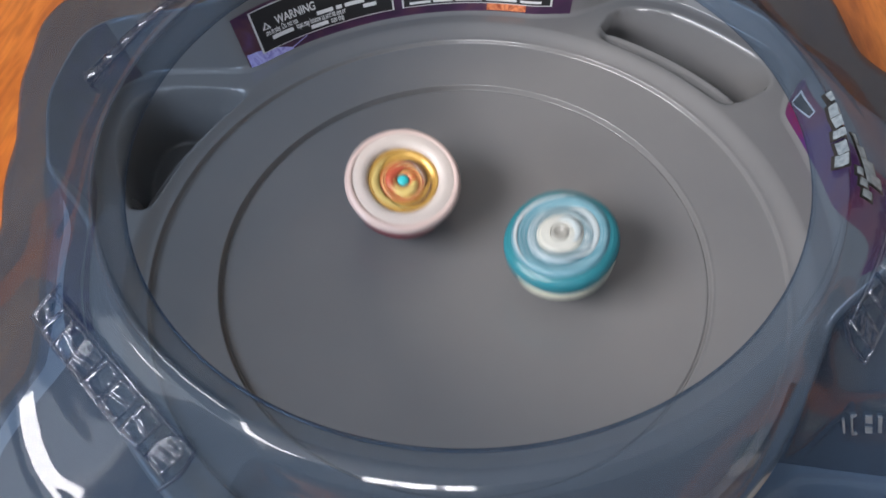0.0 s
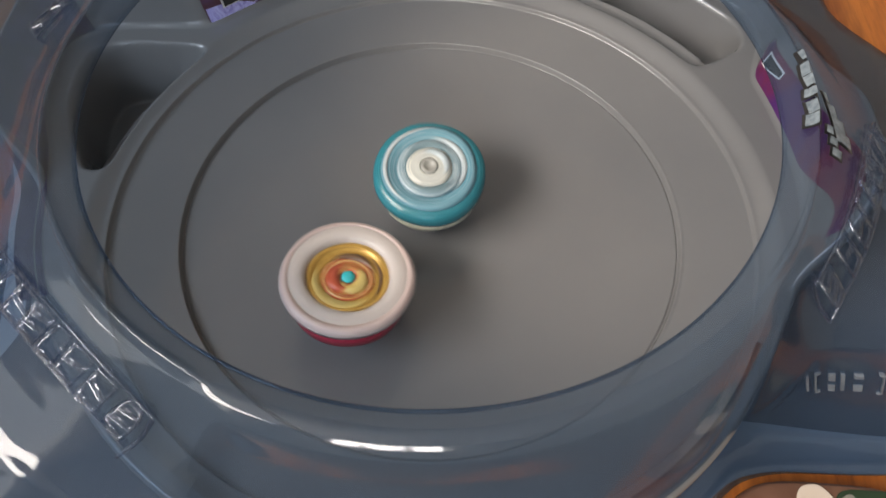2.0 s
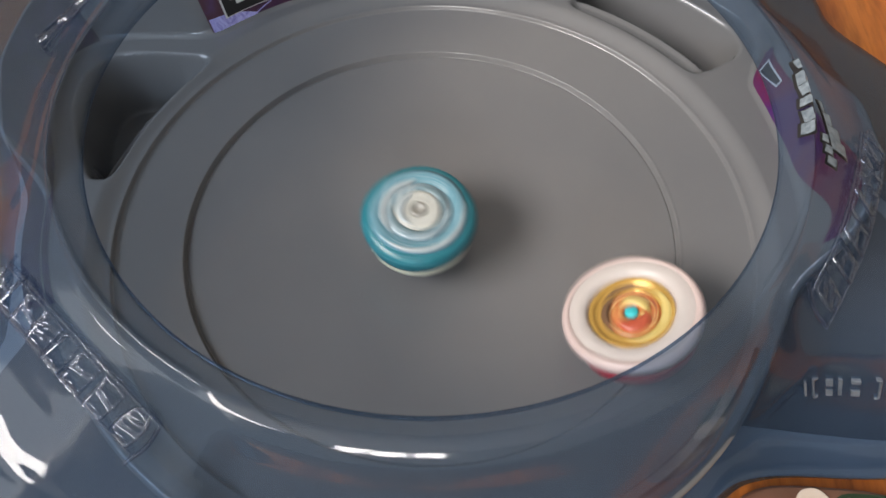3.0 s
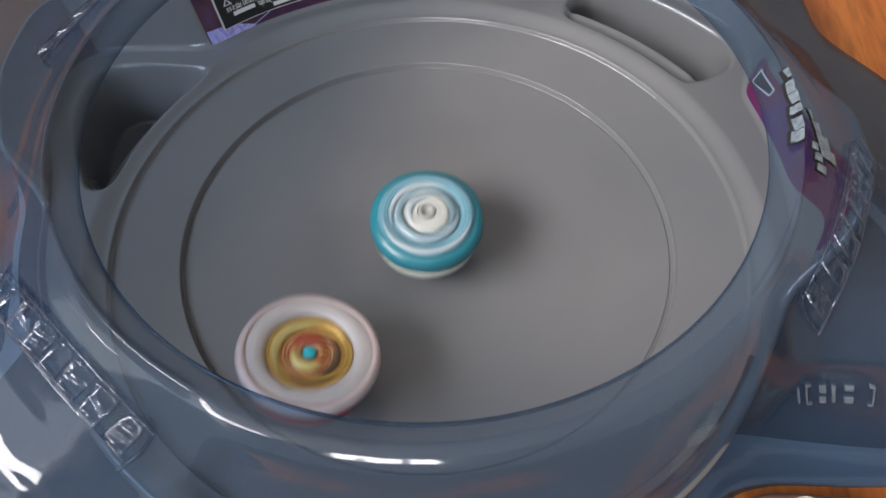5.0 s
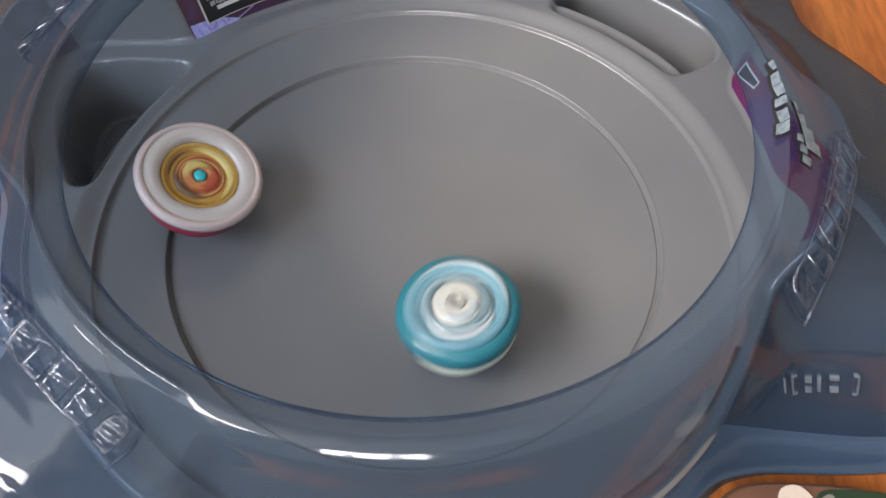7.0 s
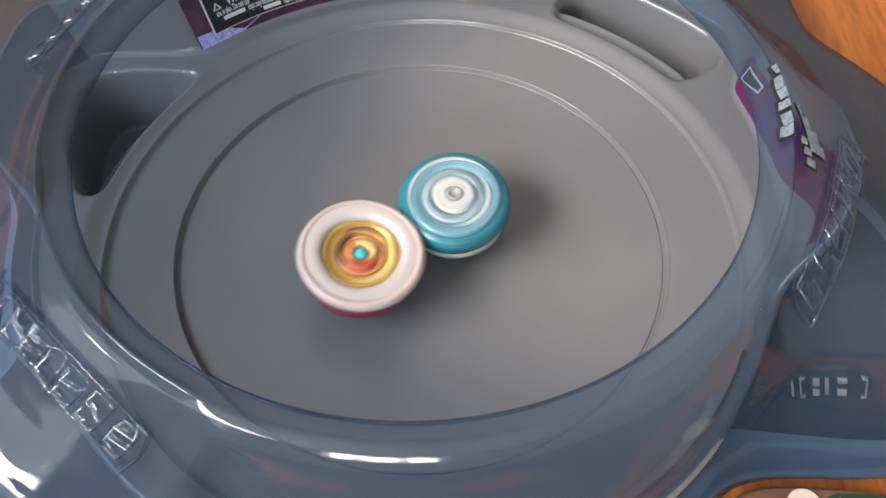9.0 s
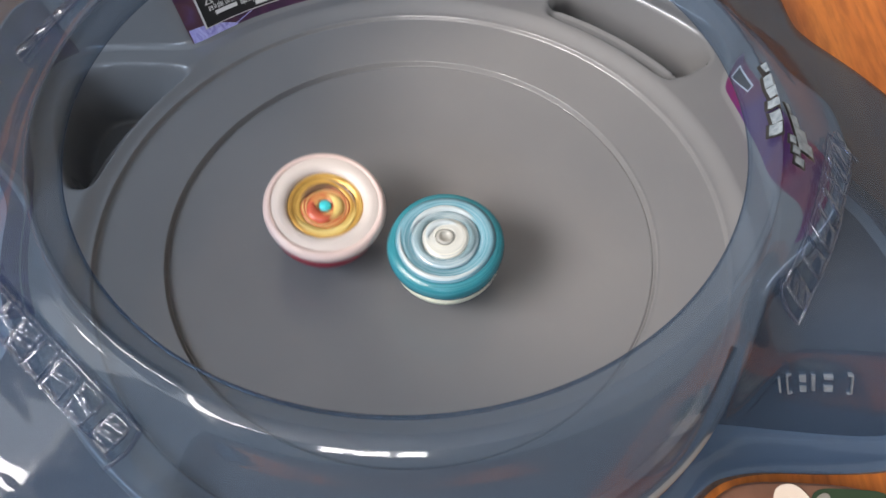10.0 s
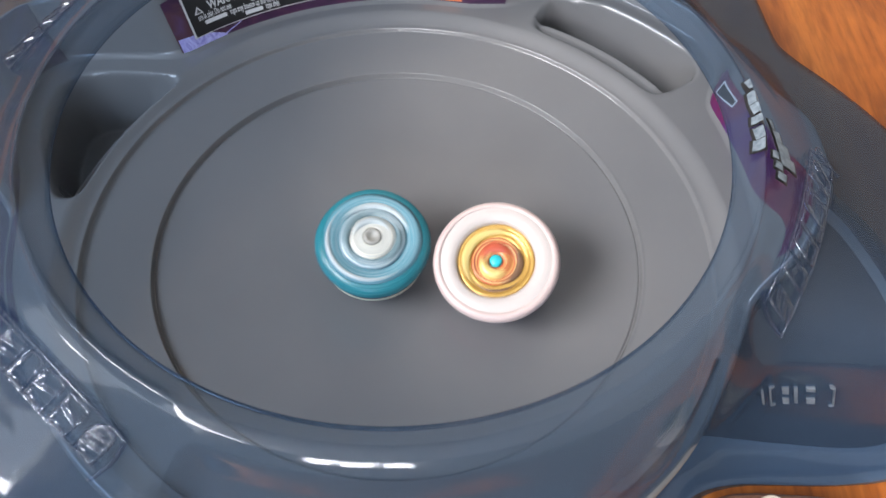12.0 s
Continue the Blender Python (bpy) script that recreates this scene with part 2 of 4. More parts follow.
def ringwise(table, degrees, soft=3.0):
    """Read a table of (degrees, value) round the circle, softened."""
    a = np.array([p[0] for p in table], float)
    v = np.array([p[1] for p in table], float)
    fine = np.arange(-180, 180, 0.5)
    y = np.interp(fine, np.concatenate([a - 360, a, a + 360]), np.concatenate([v, v, v]))
    k = np.exp(-0.5 * (np.arange(-40, 41) * 0.5 / soft) ** 2)
    y = np.convolve(np.concatenate([y[-40:], y, y[:40]]), k / k.sum(), "valid")
    return float(np.interp((degrees + 180) % 360 - 180, np.append(fine, 180), np.append(y, y[0])))


def step(a, b, x):
    t = min(max((x - a) / (b - a), 0), 1)
    return t * t * (3 - 2 * t)


# ---- room ----
def holed_wall(name, axis, at, thick, lo, hi, top, hole):
    """A wall across x or y, with one opening (from, to, bottom, top) and its window."""
    a0, a1, z0, z1 = hole
    near, far = min(at, at + thick), max(at, at + thick)

    def block(u0, w0, u1, w1, bm=None, d0=near, d1=far):
        b = (d0, u0, w0, d1, u1, w1) if axis == "x" else (u0, d0, w0, u1, d1, w1)
        return box(*b, bm=bm)
    bm = block(lo, FLOOR, a0, top)
    block(a1, FLOOR, hi, top, bm)
    block(a0, FLOOR, a1, z0, bm)
    block(a0, z1, a1, top, bm)
    tagged(link(name, bm, WALL), "off-white painted wall with a window", "wall", kind="structure")
    d0, d1 = near + 0.03, far - 0.03
    win = tagged(new("window_" + {"wall_west": "1", "wall_south": "2"}[name]), "white framed window letting daylight in", "window", kind="structure")
    bm = block(a0, z0, a0 + 0.05, z1, None, d0, d1)
    block(a1 - 0.05, z0, a1, z1, bm, d0, d1)
    block(a0 + 0.05, z0, a1 - 0.05, z0 + 0.05, bm, d0, d1)
    block(a0 + 0.05, z1 - 0.05, a1 - 0.05, z1, bm, d0, d1)
    part("window_frame", bm, FRAME, win)
    return win


def room():
    x0, x1, y0, y1, top = -1.3, 2.2, -2.2, 1.35, FLOOR + 2.5
    tagged(link("floor", box(x0 - 0.1, y0 - 0.1, FLOOR - 0.1, x1 + 0.1, y1 + 0.1, FLOOR), FLOORWOOD), "brown wooden room floor", "floor", kind="structure")
    tagged(link("ceiling", box(x0 - 0.1, y0 - 0.1, top, x1 + 0.1, y1 + 0.1, top + 0.1), CEILING), "plain white painted ceiling", "ceiling", kind="structure")
    tagged(link("wall_east", box(x1, y0 - 0.1, FLOOR, x1 + 0.1, y1 + 0.1, top), WALL), "plain off-white painted wall", "wall", kind="structure")
    holed_wall("wall_west", "x", x0, -0.1, y0 - 0.1, y1 + 0.1, top, (-1.42, -0.08, 0.33, 1.66))
    tagged(link("wall_north", box(x0, y1, FLOOR, x1, y1 + 0.1, top), WALL), "plain off-white painted wall", "wall", kind="structure")
    south = holed_wall("wall_south", "y", y0, -0.1, x0, x1, top, (-0.7, 0.3, 0.78, 1.22))
    for x in (-0.40, -0.03):
        part("mullion", box(x - 0.05, y0 - 0.04, 0.831, x + 0.05, y0 - 0.005, 1.169), FRAME, south)


# ---- table ----
def table():
    t = tagged(new("table"), "orange-brown varnished wooden table with visible grain", "table")
    t.location = (0.1, 0.22, FLOOR)
    part("tabletop", box(-0.75, -0.407, 0.72, 0.75, 0.6, 0.75, 0.004), WOOD, t)
    for sx in (-1, 1):
        for sy in (-1, 1):
            x, y = 0.66 * sx, 0.09 + 0.44 * sy
            part("leg", box(x - 0.035, y - 0.035, 0.0, x + 0.035, y + 0.035, 0.719, 0.004), WOOD, t)
    part("apron", box(-0.62, -0.36, 0.63, 0.62, -0.34, 0.719), WOOD, t)
    part("apron", box(-0.62, 0.49, 0.63, 0.62, 0.51, 0.719), WOOD, t)


# ---- arena ----
# how far the clear cover reaches on the table, round the arena
COVER_REACH = [(-171, .216), (-162, .214), (-152, .245), (-140, .260), (-128, .245), (-118, .19), (-110, .171), (-90, .170), (-60, .170), (-42, .170),
               (-38, .172), (-36, .176), (-33, .1845), (-30, .200), (-27, .2185), (-24, .237), (-21, .253), (-18, .263), (-14, .268), (-8, .268), (0, .265),
               (10, .256), (18, .243), (24, .233), (28, .231), (33, .243), (38, .259), (46, .270), (60, .270), (90, .258), (120, .266), (140, .297),
               (150, .298), (155, .295), (158, .288), (162, .272), (166, .262), (171, .245), (176, .231), (182, .224)]
# how far the grey dish reaches
DISH_REACH = [(-176, .172), (-166, .168), (-158, .164), (-150, .159), (-140, .157), (-120, .154), (-90, .153), (-72, .152), (-60, .150), (-38, .1495), (-30, .149), (-20, .1505), (-10, .1545), (-3, .162), (2, .166), (10, .169), (20, .173),
              (30, .179), (35, .201), (40, .210), (58, .210), (66, .200), (72, .172), (80, .163), (120, .162), (139, .163), (142, .166), (145, .177),
              (148, .190), (152, .208), (156, .215), (160, .212), (166, .203), (171, .191), (176, .180)]
# height of the dish's wall above its shelf
WALL_HEIGHT = [(-12, 0.0), (-2, .042), (12, .042), (22, .030), (30, .028), (36, .012), (70, .012), (77, .046), (138, .046), (146, .036), (155, .032),
               (160, .027), (180, .027), (-164, .027), (-158, 0.0)]


SHELF = 0.0130      # height of the shelf round the dish


def dish_reach(a):
    return ringwise(DISH_REACH, a, 1.5)


def wall_height(a):
    return ringwise(WALL_HEIGHT, a, 1.5)


def wall_point(a, v, off=0.0):
    """A point of the wall's inner face: angle, share of its height, distance before it."""
    r = dish_reach(a)
    h = wall_height(a)
    r, z, c = r + 0.002 + 0.012 * v - off, SHELF + h * v, radians(a)
    return (r * math.cos(c), r * math.sin(c), z + off * 0.3)


def soft_min(values, k):
    m = min(values)
    return m - k * math.log(sum(math.exp(-(q - m) / k) for q in values))


def dish_height(r, a, reach):
    z = -0.010 + 0.0078 * (min(r, 0.1135) / 0.1135) ** 2
    if r < 0.1128:
        return z
    edge = r + 0.0008 * math.cos(radians(a)) - 0.0006
    z += 0.0030 * step(0.1138, 0.1148, edge) + 0.0053 * (max(min(r, 0.146), 0.1158) - 0.1158) / 0.0292      # the shelf's edge
    z -= 0.0006 * math.exp(-((edge - 0.1138) / 0.0006) ** 2)
    z += 0.0024 * step(0.1445, 0.1452, r) + 0.0042 * step(0.1455, 0.156, r)
    if 20 < a < 190:
        right = soft_min((r - 0.1585, reach - 0.007 - r, radians(a - 35.5) * r, radians(66.5 - a) * r), 0.004)
        left = soft_min((r - 0.1525, reach - 0.012 - r, 0.0905 - r * math.sin(radians(a)), radians(179 - a) * r), 0.004)
        z -= 0.0035 * step(-0.001, 0.003, right) + 0.0345 * step(0.0, 0.004, soft_min((right, r - 0.1690), 0.0010))
        z += 0.0008 * step(0.003, 0.007, right) * math.exp(-((r - 0.1680) / 0.0014) ** 2)
        if a > 120:
            z += 0.0020 * step(0.003, 0.007, left) * math.exp(-((r - 0.1677) / 0.0016) ** 2)
            z -= 0.020 * step(-0.001, 0.004, left) + 0.019 * step(0.0, 0.005, soft_min((left, r - 0.1670), 0.0015))
    return z


def dish(arena):
    rows = []
    n = 540
    for i in range(n):
        a = i * 360 / n
        reach, h = dish_reach(a), wall_height(a)
        c, s = math.cos(radians(a)), math.sin(radians(a))
        rs = list(np.linspace(0.006, 0.108, 22)) + list(np.linspace(0.1100, 0.1120, 4)) + list(np.linspace(0.1124, 0.1164, 22)) + list(np.linspace(0.1172, 0.1200, 4)) + list(np.linspace(0.1225, 0.1400, 8))
        rs += list(np.linspace(0.1425, 0.148, 20)) + list(np.linspace(0.1490, reach - 0.001, 64))
        line = [(r, dish_height(r, a % 360, reach)) for r in rs]
        z = line[-1][1]
        for v in (0.04, 0.1, 0.3, 0.5, 0.7, 0.9, 0.97):
            line.append((reach + 0.002 + 0.012 * v * step(0, 0.03, h) + 0.002 * v * (1 - step(0, 0.03, h)), z + max(h, 0.0) * v))
        top = line[-1]
        line += [(top[0] + 0.001, top[1] + 0.0005), (top[0] + 0.003, top[1] - 0.001), (top[0] + 0.0036, top[1] - 0.006), (top[0] + 0.0042, TABLE + 0.003)]
        rows.append([(r * c, r * s, zz) for r, zz in line])
    bm = sheet(rows, cap=(0, 0, -0.010))
    bmesh.ops.recalc_face_normals(bm, faces=bm.faces)
    return part("dish", bm, GREY, arena, "matt grey plastic dish with two pockets", True)


def shade_plate(arena):
    """The foot under the cover: a dark sheet from the dish outwards, standing in for the hollow's shade, and a grey rim
    under the flange.
    """
    plate, rim = [], []
    for i in range(360):
        a = i - 180
        out = cover_reach(a) - 0.0025
        inner = min(dish_reach(a) + 0.012 * step(0, 0.03, wall_height(a)) + 0.0052, out - 0.004)
        c, q = math.cos(radians(a)), math.sin(radians(a))
        lip = max(out - 0.016 - ringwise(FLANGE, a, 1.0), inner + 0.001)
        plate.append([(r * c, r * q, z) for r, z in ((inner, TABLE), (inner, TABLE + 0.0012), (lip, TABLE + 0.0012), (lip, TABLE))])
        rim.append([(r * c, r * q, z) for r, z in ((lip + 0.0003, TABLE), (lip + 0.0003, TABLE + 0.0008), (out, TABLE + 0.0008), (out, TABLE))])
    part("shade_plate", sheet(plate), NAVY, arena, "dark sheet for the shaded hollow under the cover")
    part("foot_rim", sheet(rim), PALE_GREY, arena, "pale grey plastic foot rim")


PROFILE = [(0.02, .0893), (0.06, .0866), (0.12, .0812), (0.2, .0738), (0.28, .0682), (0.36, .0642), (0.44, .0609), (0.52, .0578), (0.60, .0549), (0.68, .0516),
           (0.735, .0478), (0.77, .0425), (0.80, .0335), (0.825, .0185), (0.845, .0010), (0.86, -.0140), (0.873, -.0225), (0.89, -.0262), (0.91, -.0270),
           (0.95, -.0271), (0.962, -.0258), (0.985, -.0258), (1.0, -.0272)]
# the same where the wall drops steeply
PROFILE_FRONT = [(0.03, .0899), (0.06, .0890), (0.09, .0879), (0.115, .0866), (0.135, .0848), (0.15, .0815), (0.165, .0760), (0.19, .0680), (0.26, .0605),
                 (0.36, .0515), (0.48, .0415), (0.62, .0300), (0.76, .0185), (0.80, .0080), (0.83, -.0040), (0.86, -.0150), (0.885, -.0225), (0.91, -.0262),
                 (0.94, -.0270), (0.955, -.0271), (0.965, -.0258), (0.985, -.0258), (1.0, -.0272)]


# the same at the rounded front corner
PROFILE_CORNER = [(0.03, .0899), (0.06, .0891), (0.10, .0878), (0.14, .0862), (0.20, .0832), (0.27, .0788), (0.35, .0730), (0.43, .0662), (0.51, .0582), (0.58, .0495),
                  (0.64, .0400), (0.69, .0300), (0.735, .0185), (0.77, .0070), (0.80, -.0050), (0.83, -.0150), (0.86, -.0220), (0.89, -.0258), (0.92, -.0270),
                  (0.955, -.0271), (0.965, -.0258), (0.985, -.0258), (1.0, -.0272)]
# how much wider the flange is before the side lobe
FLANGE = [(-100, 0), (-43, 0), (-39, .001), (-36, .005), (-33, .014), (-30, .025), (-27, .025), (-24, .020), (-21, .0075), (-18, 0), (100, 0)]


def smooth_line(points, parts):
    """A smooth line through points, each span cut into parts."""
    ps = [Vector(p) for p in points]
    out = []
    for i in range(len(ps) - 1):
        p0, p1, p2, p3 = ps[max(i - 1, 0)], ps[i], ps[i + 1], ps[min(i + 2, len(ps) - 1)]
        for j in range(parts):
            t = j / parts
            out.append(0.5 * (2 * p1 + (p2 - p0) * t + (2 * p0 - 5 * p1 + 4 * p2 - p3) * t * t + (3 * p1 - p0 - 3 * p2 + p3) * t ** 3))
    return [tuple(p) for p in out + [ps[-1]]]


def cover_reach(a):
    return ringwise(COVER_REACH, a, 1.2)


def inward(k):
    """Draws the corner's wall in, so that a broad flange is left at its foot."""
    return k * 0.76 if k < 0.89 else 0.6764 + (k - 0.89) * 2.942


def cover_line(a):
    """The cover's outline in section at an angle: (r, z) from the lip outwards."""
    ridge = 1 - step(-116, -110, a) * (1 - step(-42, -36, a))
    reach = cover_reach(a)
    line = [(0.1251, 0.0838), (0.1246, 0.0839), (0.1243, 0.0847), (0.1245, 0.0860), (0.1255, 0.0874), (0.1272, 0.0886), (0.1290, 0.0896),
            (0.1308, 0.0902 + 0.0004 * ridge), (0.1318, 0.0904 + 0.0019 * ridge), (0.1326, 0.0905 + 0.0027 * ridge), (0.1334, 0.0904 + 0.0019 * ridge),
            (0.1342, 0.0902)]
    front = step(-116, -108, a) * (1 - step(-76, -58, a))
    corner = step(-76, -58, a) * (1 - step(-40, -32, a))
    left = step(-178, -170, a) * (1 - step(-124, -114, a))
    extra = ringwise(FLANGE, a, 1.0)
    section = [(s + (fs - s) * front + (inward(cs) - s) * corner, z + (fz - z) * front + (cz - z) * corner)
               for (s, z), (fs, fz), (cs, cz) in zip(PROFILE, PROFILE_FRONT, PROFILE_CORNER)]
    pad = step(-146, -140, a) * (1 - step(-124, -117, a))
    bead = ringwise(PAD_EDGE, a, 2.0)
    for k, z in smooth_line(section, 4):
        z -= 0.0045 * left * math.exp(-((k - 0.60) / 0.20) ** 2)
        r = 0.1345 + (reach - 0.1345) * k - extra * min(k / 0.873, (1 - k) / 0.127)
        z += pad * (0.0011 * math.exp(-((r - bead) / 0.0024) ** 2) - 0.0005 * step(0.161, 0.166, r) * (1 - step(bead - 0.004, bead, r)))
        line.append((r, z))
    return line


PAD_EDGE = [(-150, .170), (-141, .174), (-137, .179), (-131, .182), (-125, .179), (-117, .176), (0, .176)]      # how far the front pad's edge lies out


def cover_point(a, r, lift=0.0):
    rs, zs = zip(*cover_line((a + 180) % 360 - 180)[4:])
    return Vector((r * math.cos(radians(a)), r * math.sin(radians(a)), float(np.interp(r, rs, zs)) + lift))


def cover(arena):
    rows = []
    for i in range(480):
        a = -180 + i * 0.75
        rows.append([(r * math.cos(radians(a)), r * math.sin(radians(a)), z) for r, z in cover_line(a)])
    return part("cover", sheet(rows), CLEAR, arena, "blue-tinted clear plastic cover ring", True)


def rib(points, width, height):
    """A low rib with a rounded back along points on the cover."""
    rows = []
    for i, c in enumerate(points):
        d = (points[min(i + 1, len(points) - 1)] - points[max(i - 1, 0)]).normalized()
        side = d.cross(Vector((0, 0, 1))).normalized() * (width / 2)
        up = side.cross(d).normalized() * height
        up = up if up.z > 0 else -up
        rows.append([c - side - up * 0.3, c - side * 0.9 + up * 0.6, c - side * 0.4 + up, c + side * 0.4 + up, c + side * 0.9 + up * 0.6, c + side - up * 0.3])
    return sheet(rows, closed_u=False)


def emboss_frame(arena, p, q, half, slant):
    """The raised outline round a row of blocks, with pointed ends."""
    def on_cover(c):
        return cover_point(math.degrees(math.atan2(c.y, c.x)), math.hypot(c.x, c.y), 0.0014)
    n = 28
    for s in (-1, 1):
        part("raised_rib", rib([on_cover(p.lerp(q, i / n) + half * s + slant * s) for i in range(n + 1)], 0.0011, 0.0010), CLEAR_EMBOSS, arena, "raised clear plastic rib", True)
    for e, s in ((p, -1), (q, 1)):
        tail = e - half * 1.55 * s - slant * s
        ends = (e + half * s + slant * s, e - half * 0.2 * s + slant * 0.5 * s, tail)
        part("raised_rib", rib([on_cover(ends[0].lerp(ends[1], i / 6)) for i in range(6)] + [on_cover(ends[1].lerp(ends[2], i / 6)) for i in range(7)], 0.0011, 0.0010), CLEAR_EMBOSS, arena, "raised clear plastic rib", True)


def emboss(arena, ends, count, height):
    """A row of raised plain blocks on the cover between two places (angle, radius)."""
    (a0, r0), (a1, r1) = ends
    p, q = cover_point(a0, r0), cover_point(a1, r1)
    along = (q - p).normalized()
    mid = (p + q) / 2
    am, rm = math.degrees(math.atan2(mid.y, mid.x)), math.hypot(mid.x, mid.y)
    out = cover_point(am, rm + 0.006) - cover_point(am, rm - 0.006)
    normal = along.cross(out).normalized()
    normal = normal if normal.z > 0 else -normal
    across = normal.cross(along)
    pitch = (q - p).length / count
    emboss_frame(arena, p, q, across * (height * 0.5), along * (height * 0.12))
    for k in range(count):
        tall = height * 0.84
        m = Matrix((along, across, normal)).transposed().to_4x4()
        centre = p + along * pitch * (k + 0.5)
        ca, cr = math.degrees(math.atan2(centre.y, centre.x)), math.hypot(centre.x, centre.y)
        m.translation = cover_point(ca, cr, 0.0022)
        w = pitch * 0.9
        bm = bmesh.new()
        cells = (2, 1, 2, 3, 1, 2, 2, 3)[k % 8]
        bmesh.ops.create_grid(bm, x_segments=1, y_segments=cells, size=0.5)
        bm.transform(Matrix.Diagonal((w, tall, 1, 1)))
        for v in bm.verts:
            if abs(v.co.y) < tall * 0.45:
                v.co.y += tall * (0.10 if v.co.x > 0 else -0.06) * (1 if k % 2 else -1)
            elif k % 3 == 1:
                v.co.x *= 0.72 if v.co.y > 0 else 1.0
        lid = list(bm.faces)
        got = bmesh.ops.extrude_face_region(bm, geom=lid)
        bmesh.ops.translate(bm, verts=[v for v in got["geom"] if isinstance(v, bmesh.types.BMVert)], vec=(0, 0, 0.0016))
        lid = [f for f in got["geom"] if isinstance(f, bmesh.types.BMFace)]
        bmesh.ops.delete(bm, geom=[f for f in bm.faces if abs(f.calc_center_median().z) < 1e-6], context="FACES_ONLY")
        bmesh.ops.inset_individual(bm, faces=lid, thickness=min(0.0016, tall * 0.13))
        for f in lid:
            bmesh.ops.translate(bm, verts=f.verts, vec=(0, 0, -0.0013))
        bmesh.ops.delete(bm, geom=lid, context="FACES_ONLY")
        bmesh.ops.bevel(bm, geom=list(bm.edges), offset=0.0003, segments=2, affect="EDGES")
        for v in bm.verts:
            v.co.x += v.co.y * 0.25
            v.co.z -= 0.0003
        bm.transform(m)
        part("raised_block", bm, CLEAR_EMBOSS, arena, "raised clear plastic block", True)


def wall_patch(a0, a1, v0, v1, off, nu=40, nv=6):
    return sheet([[wall_point(a0 + (a1 - a0) * i / nu, v0 + (v1 - v0) * j / nv, off) for j in range(nv + 1)] for i in range(nu + 1)], closed_u=False)


def sticker_patch(a0, a1, low, high, off, nu=48, nv=6):
    """A patch on the wall whose edges follow low and high (share along it)."""
    rows = []
    for i in range(nu + 1):
        k = i / nu
        v0, v1 = low(k), high(k)
        rows.append([wall_point(a0 + (a1 - a0) * k, v0 + (v1 - v0) * j / nv, off) for j in range(nv + 1)])
    return sheet(rows, closed_u=False)


def wall_text(name, text, a0, v0, size, parent, narrow=1.0):
    """Writing laid on the wall, read from inside."""
    cu = bpy.data.curves.new(name, "FONT")
    cu.body, cu.size, cu.offset = text, size, size * 0.018
    ob = bpy.data.objects.new(name, cu)
    scene.collection.objects.link(ob)
    bpy.context.view_layer.update()
    me = bpy.data.meshes.new_from_object(ob.evaluated_get(bpy.context.evaluated_depsgraph_get()))
    bpy.data.objects.remove(ob)
    bm = bmesh.new()
    bm.from_mesh(me)
    for v in bm.verts:
        a = a0 - math.degrees(v.co.x * narrow / 0.166)
        v.co = wall_point(a, v0 + v.co.y / 0.048, 0.0018)
    return part(name, bm, WHITE_INK, parent, "white printed words")


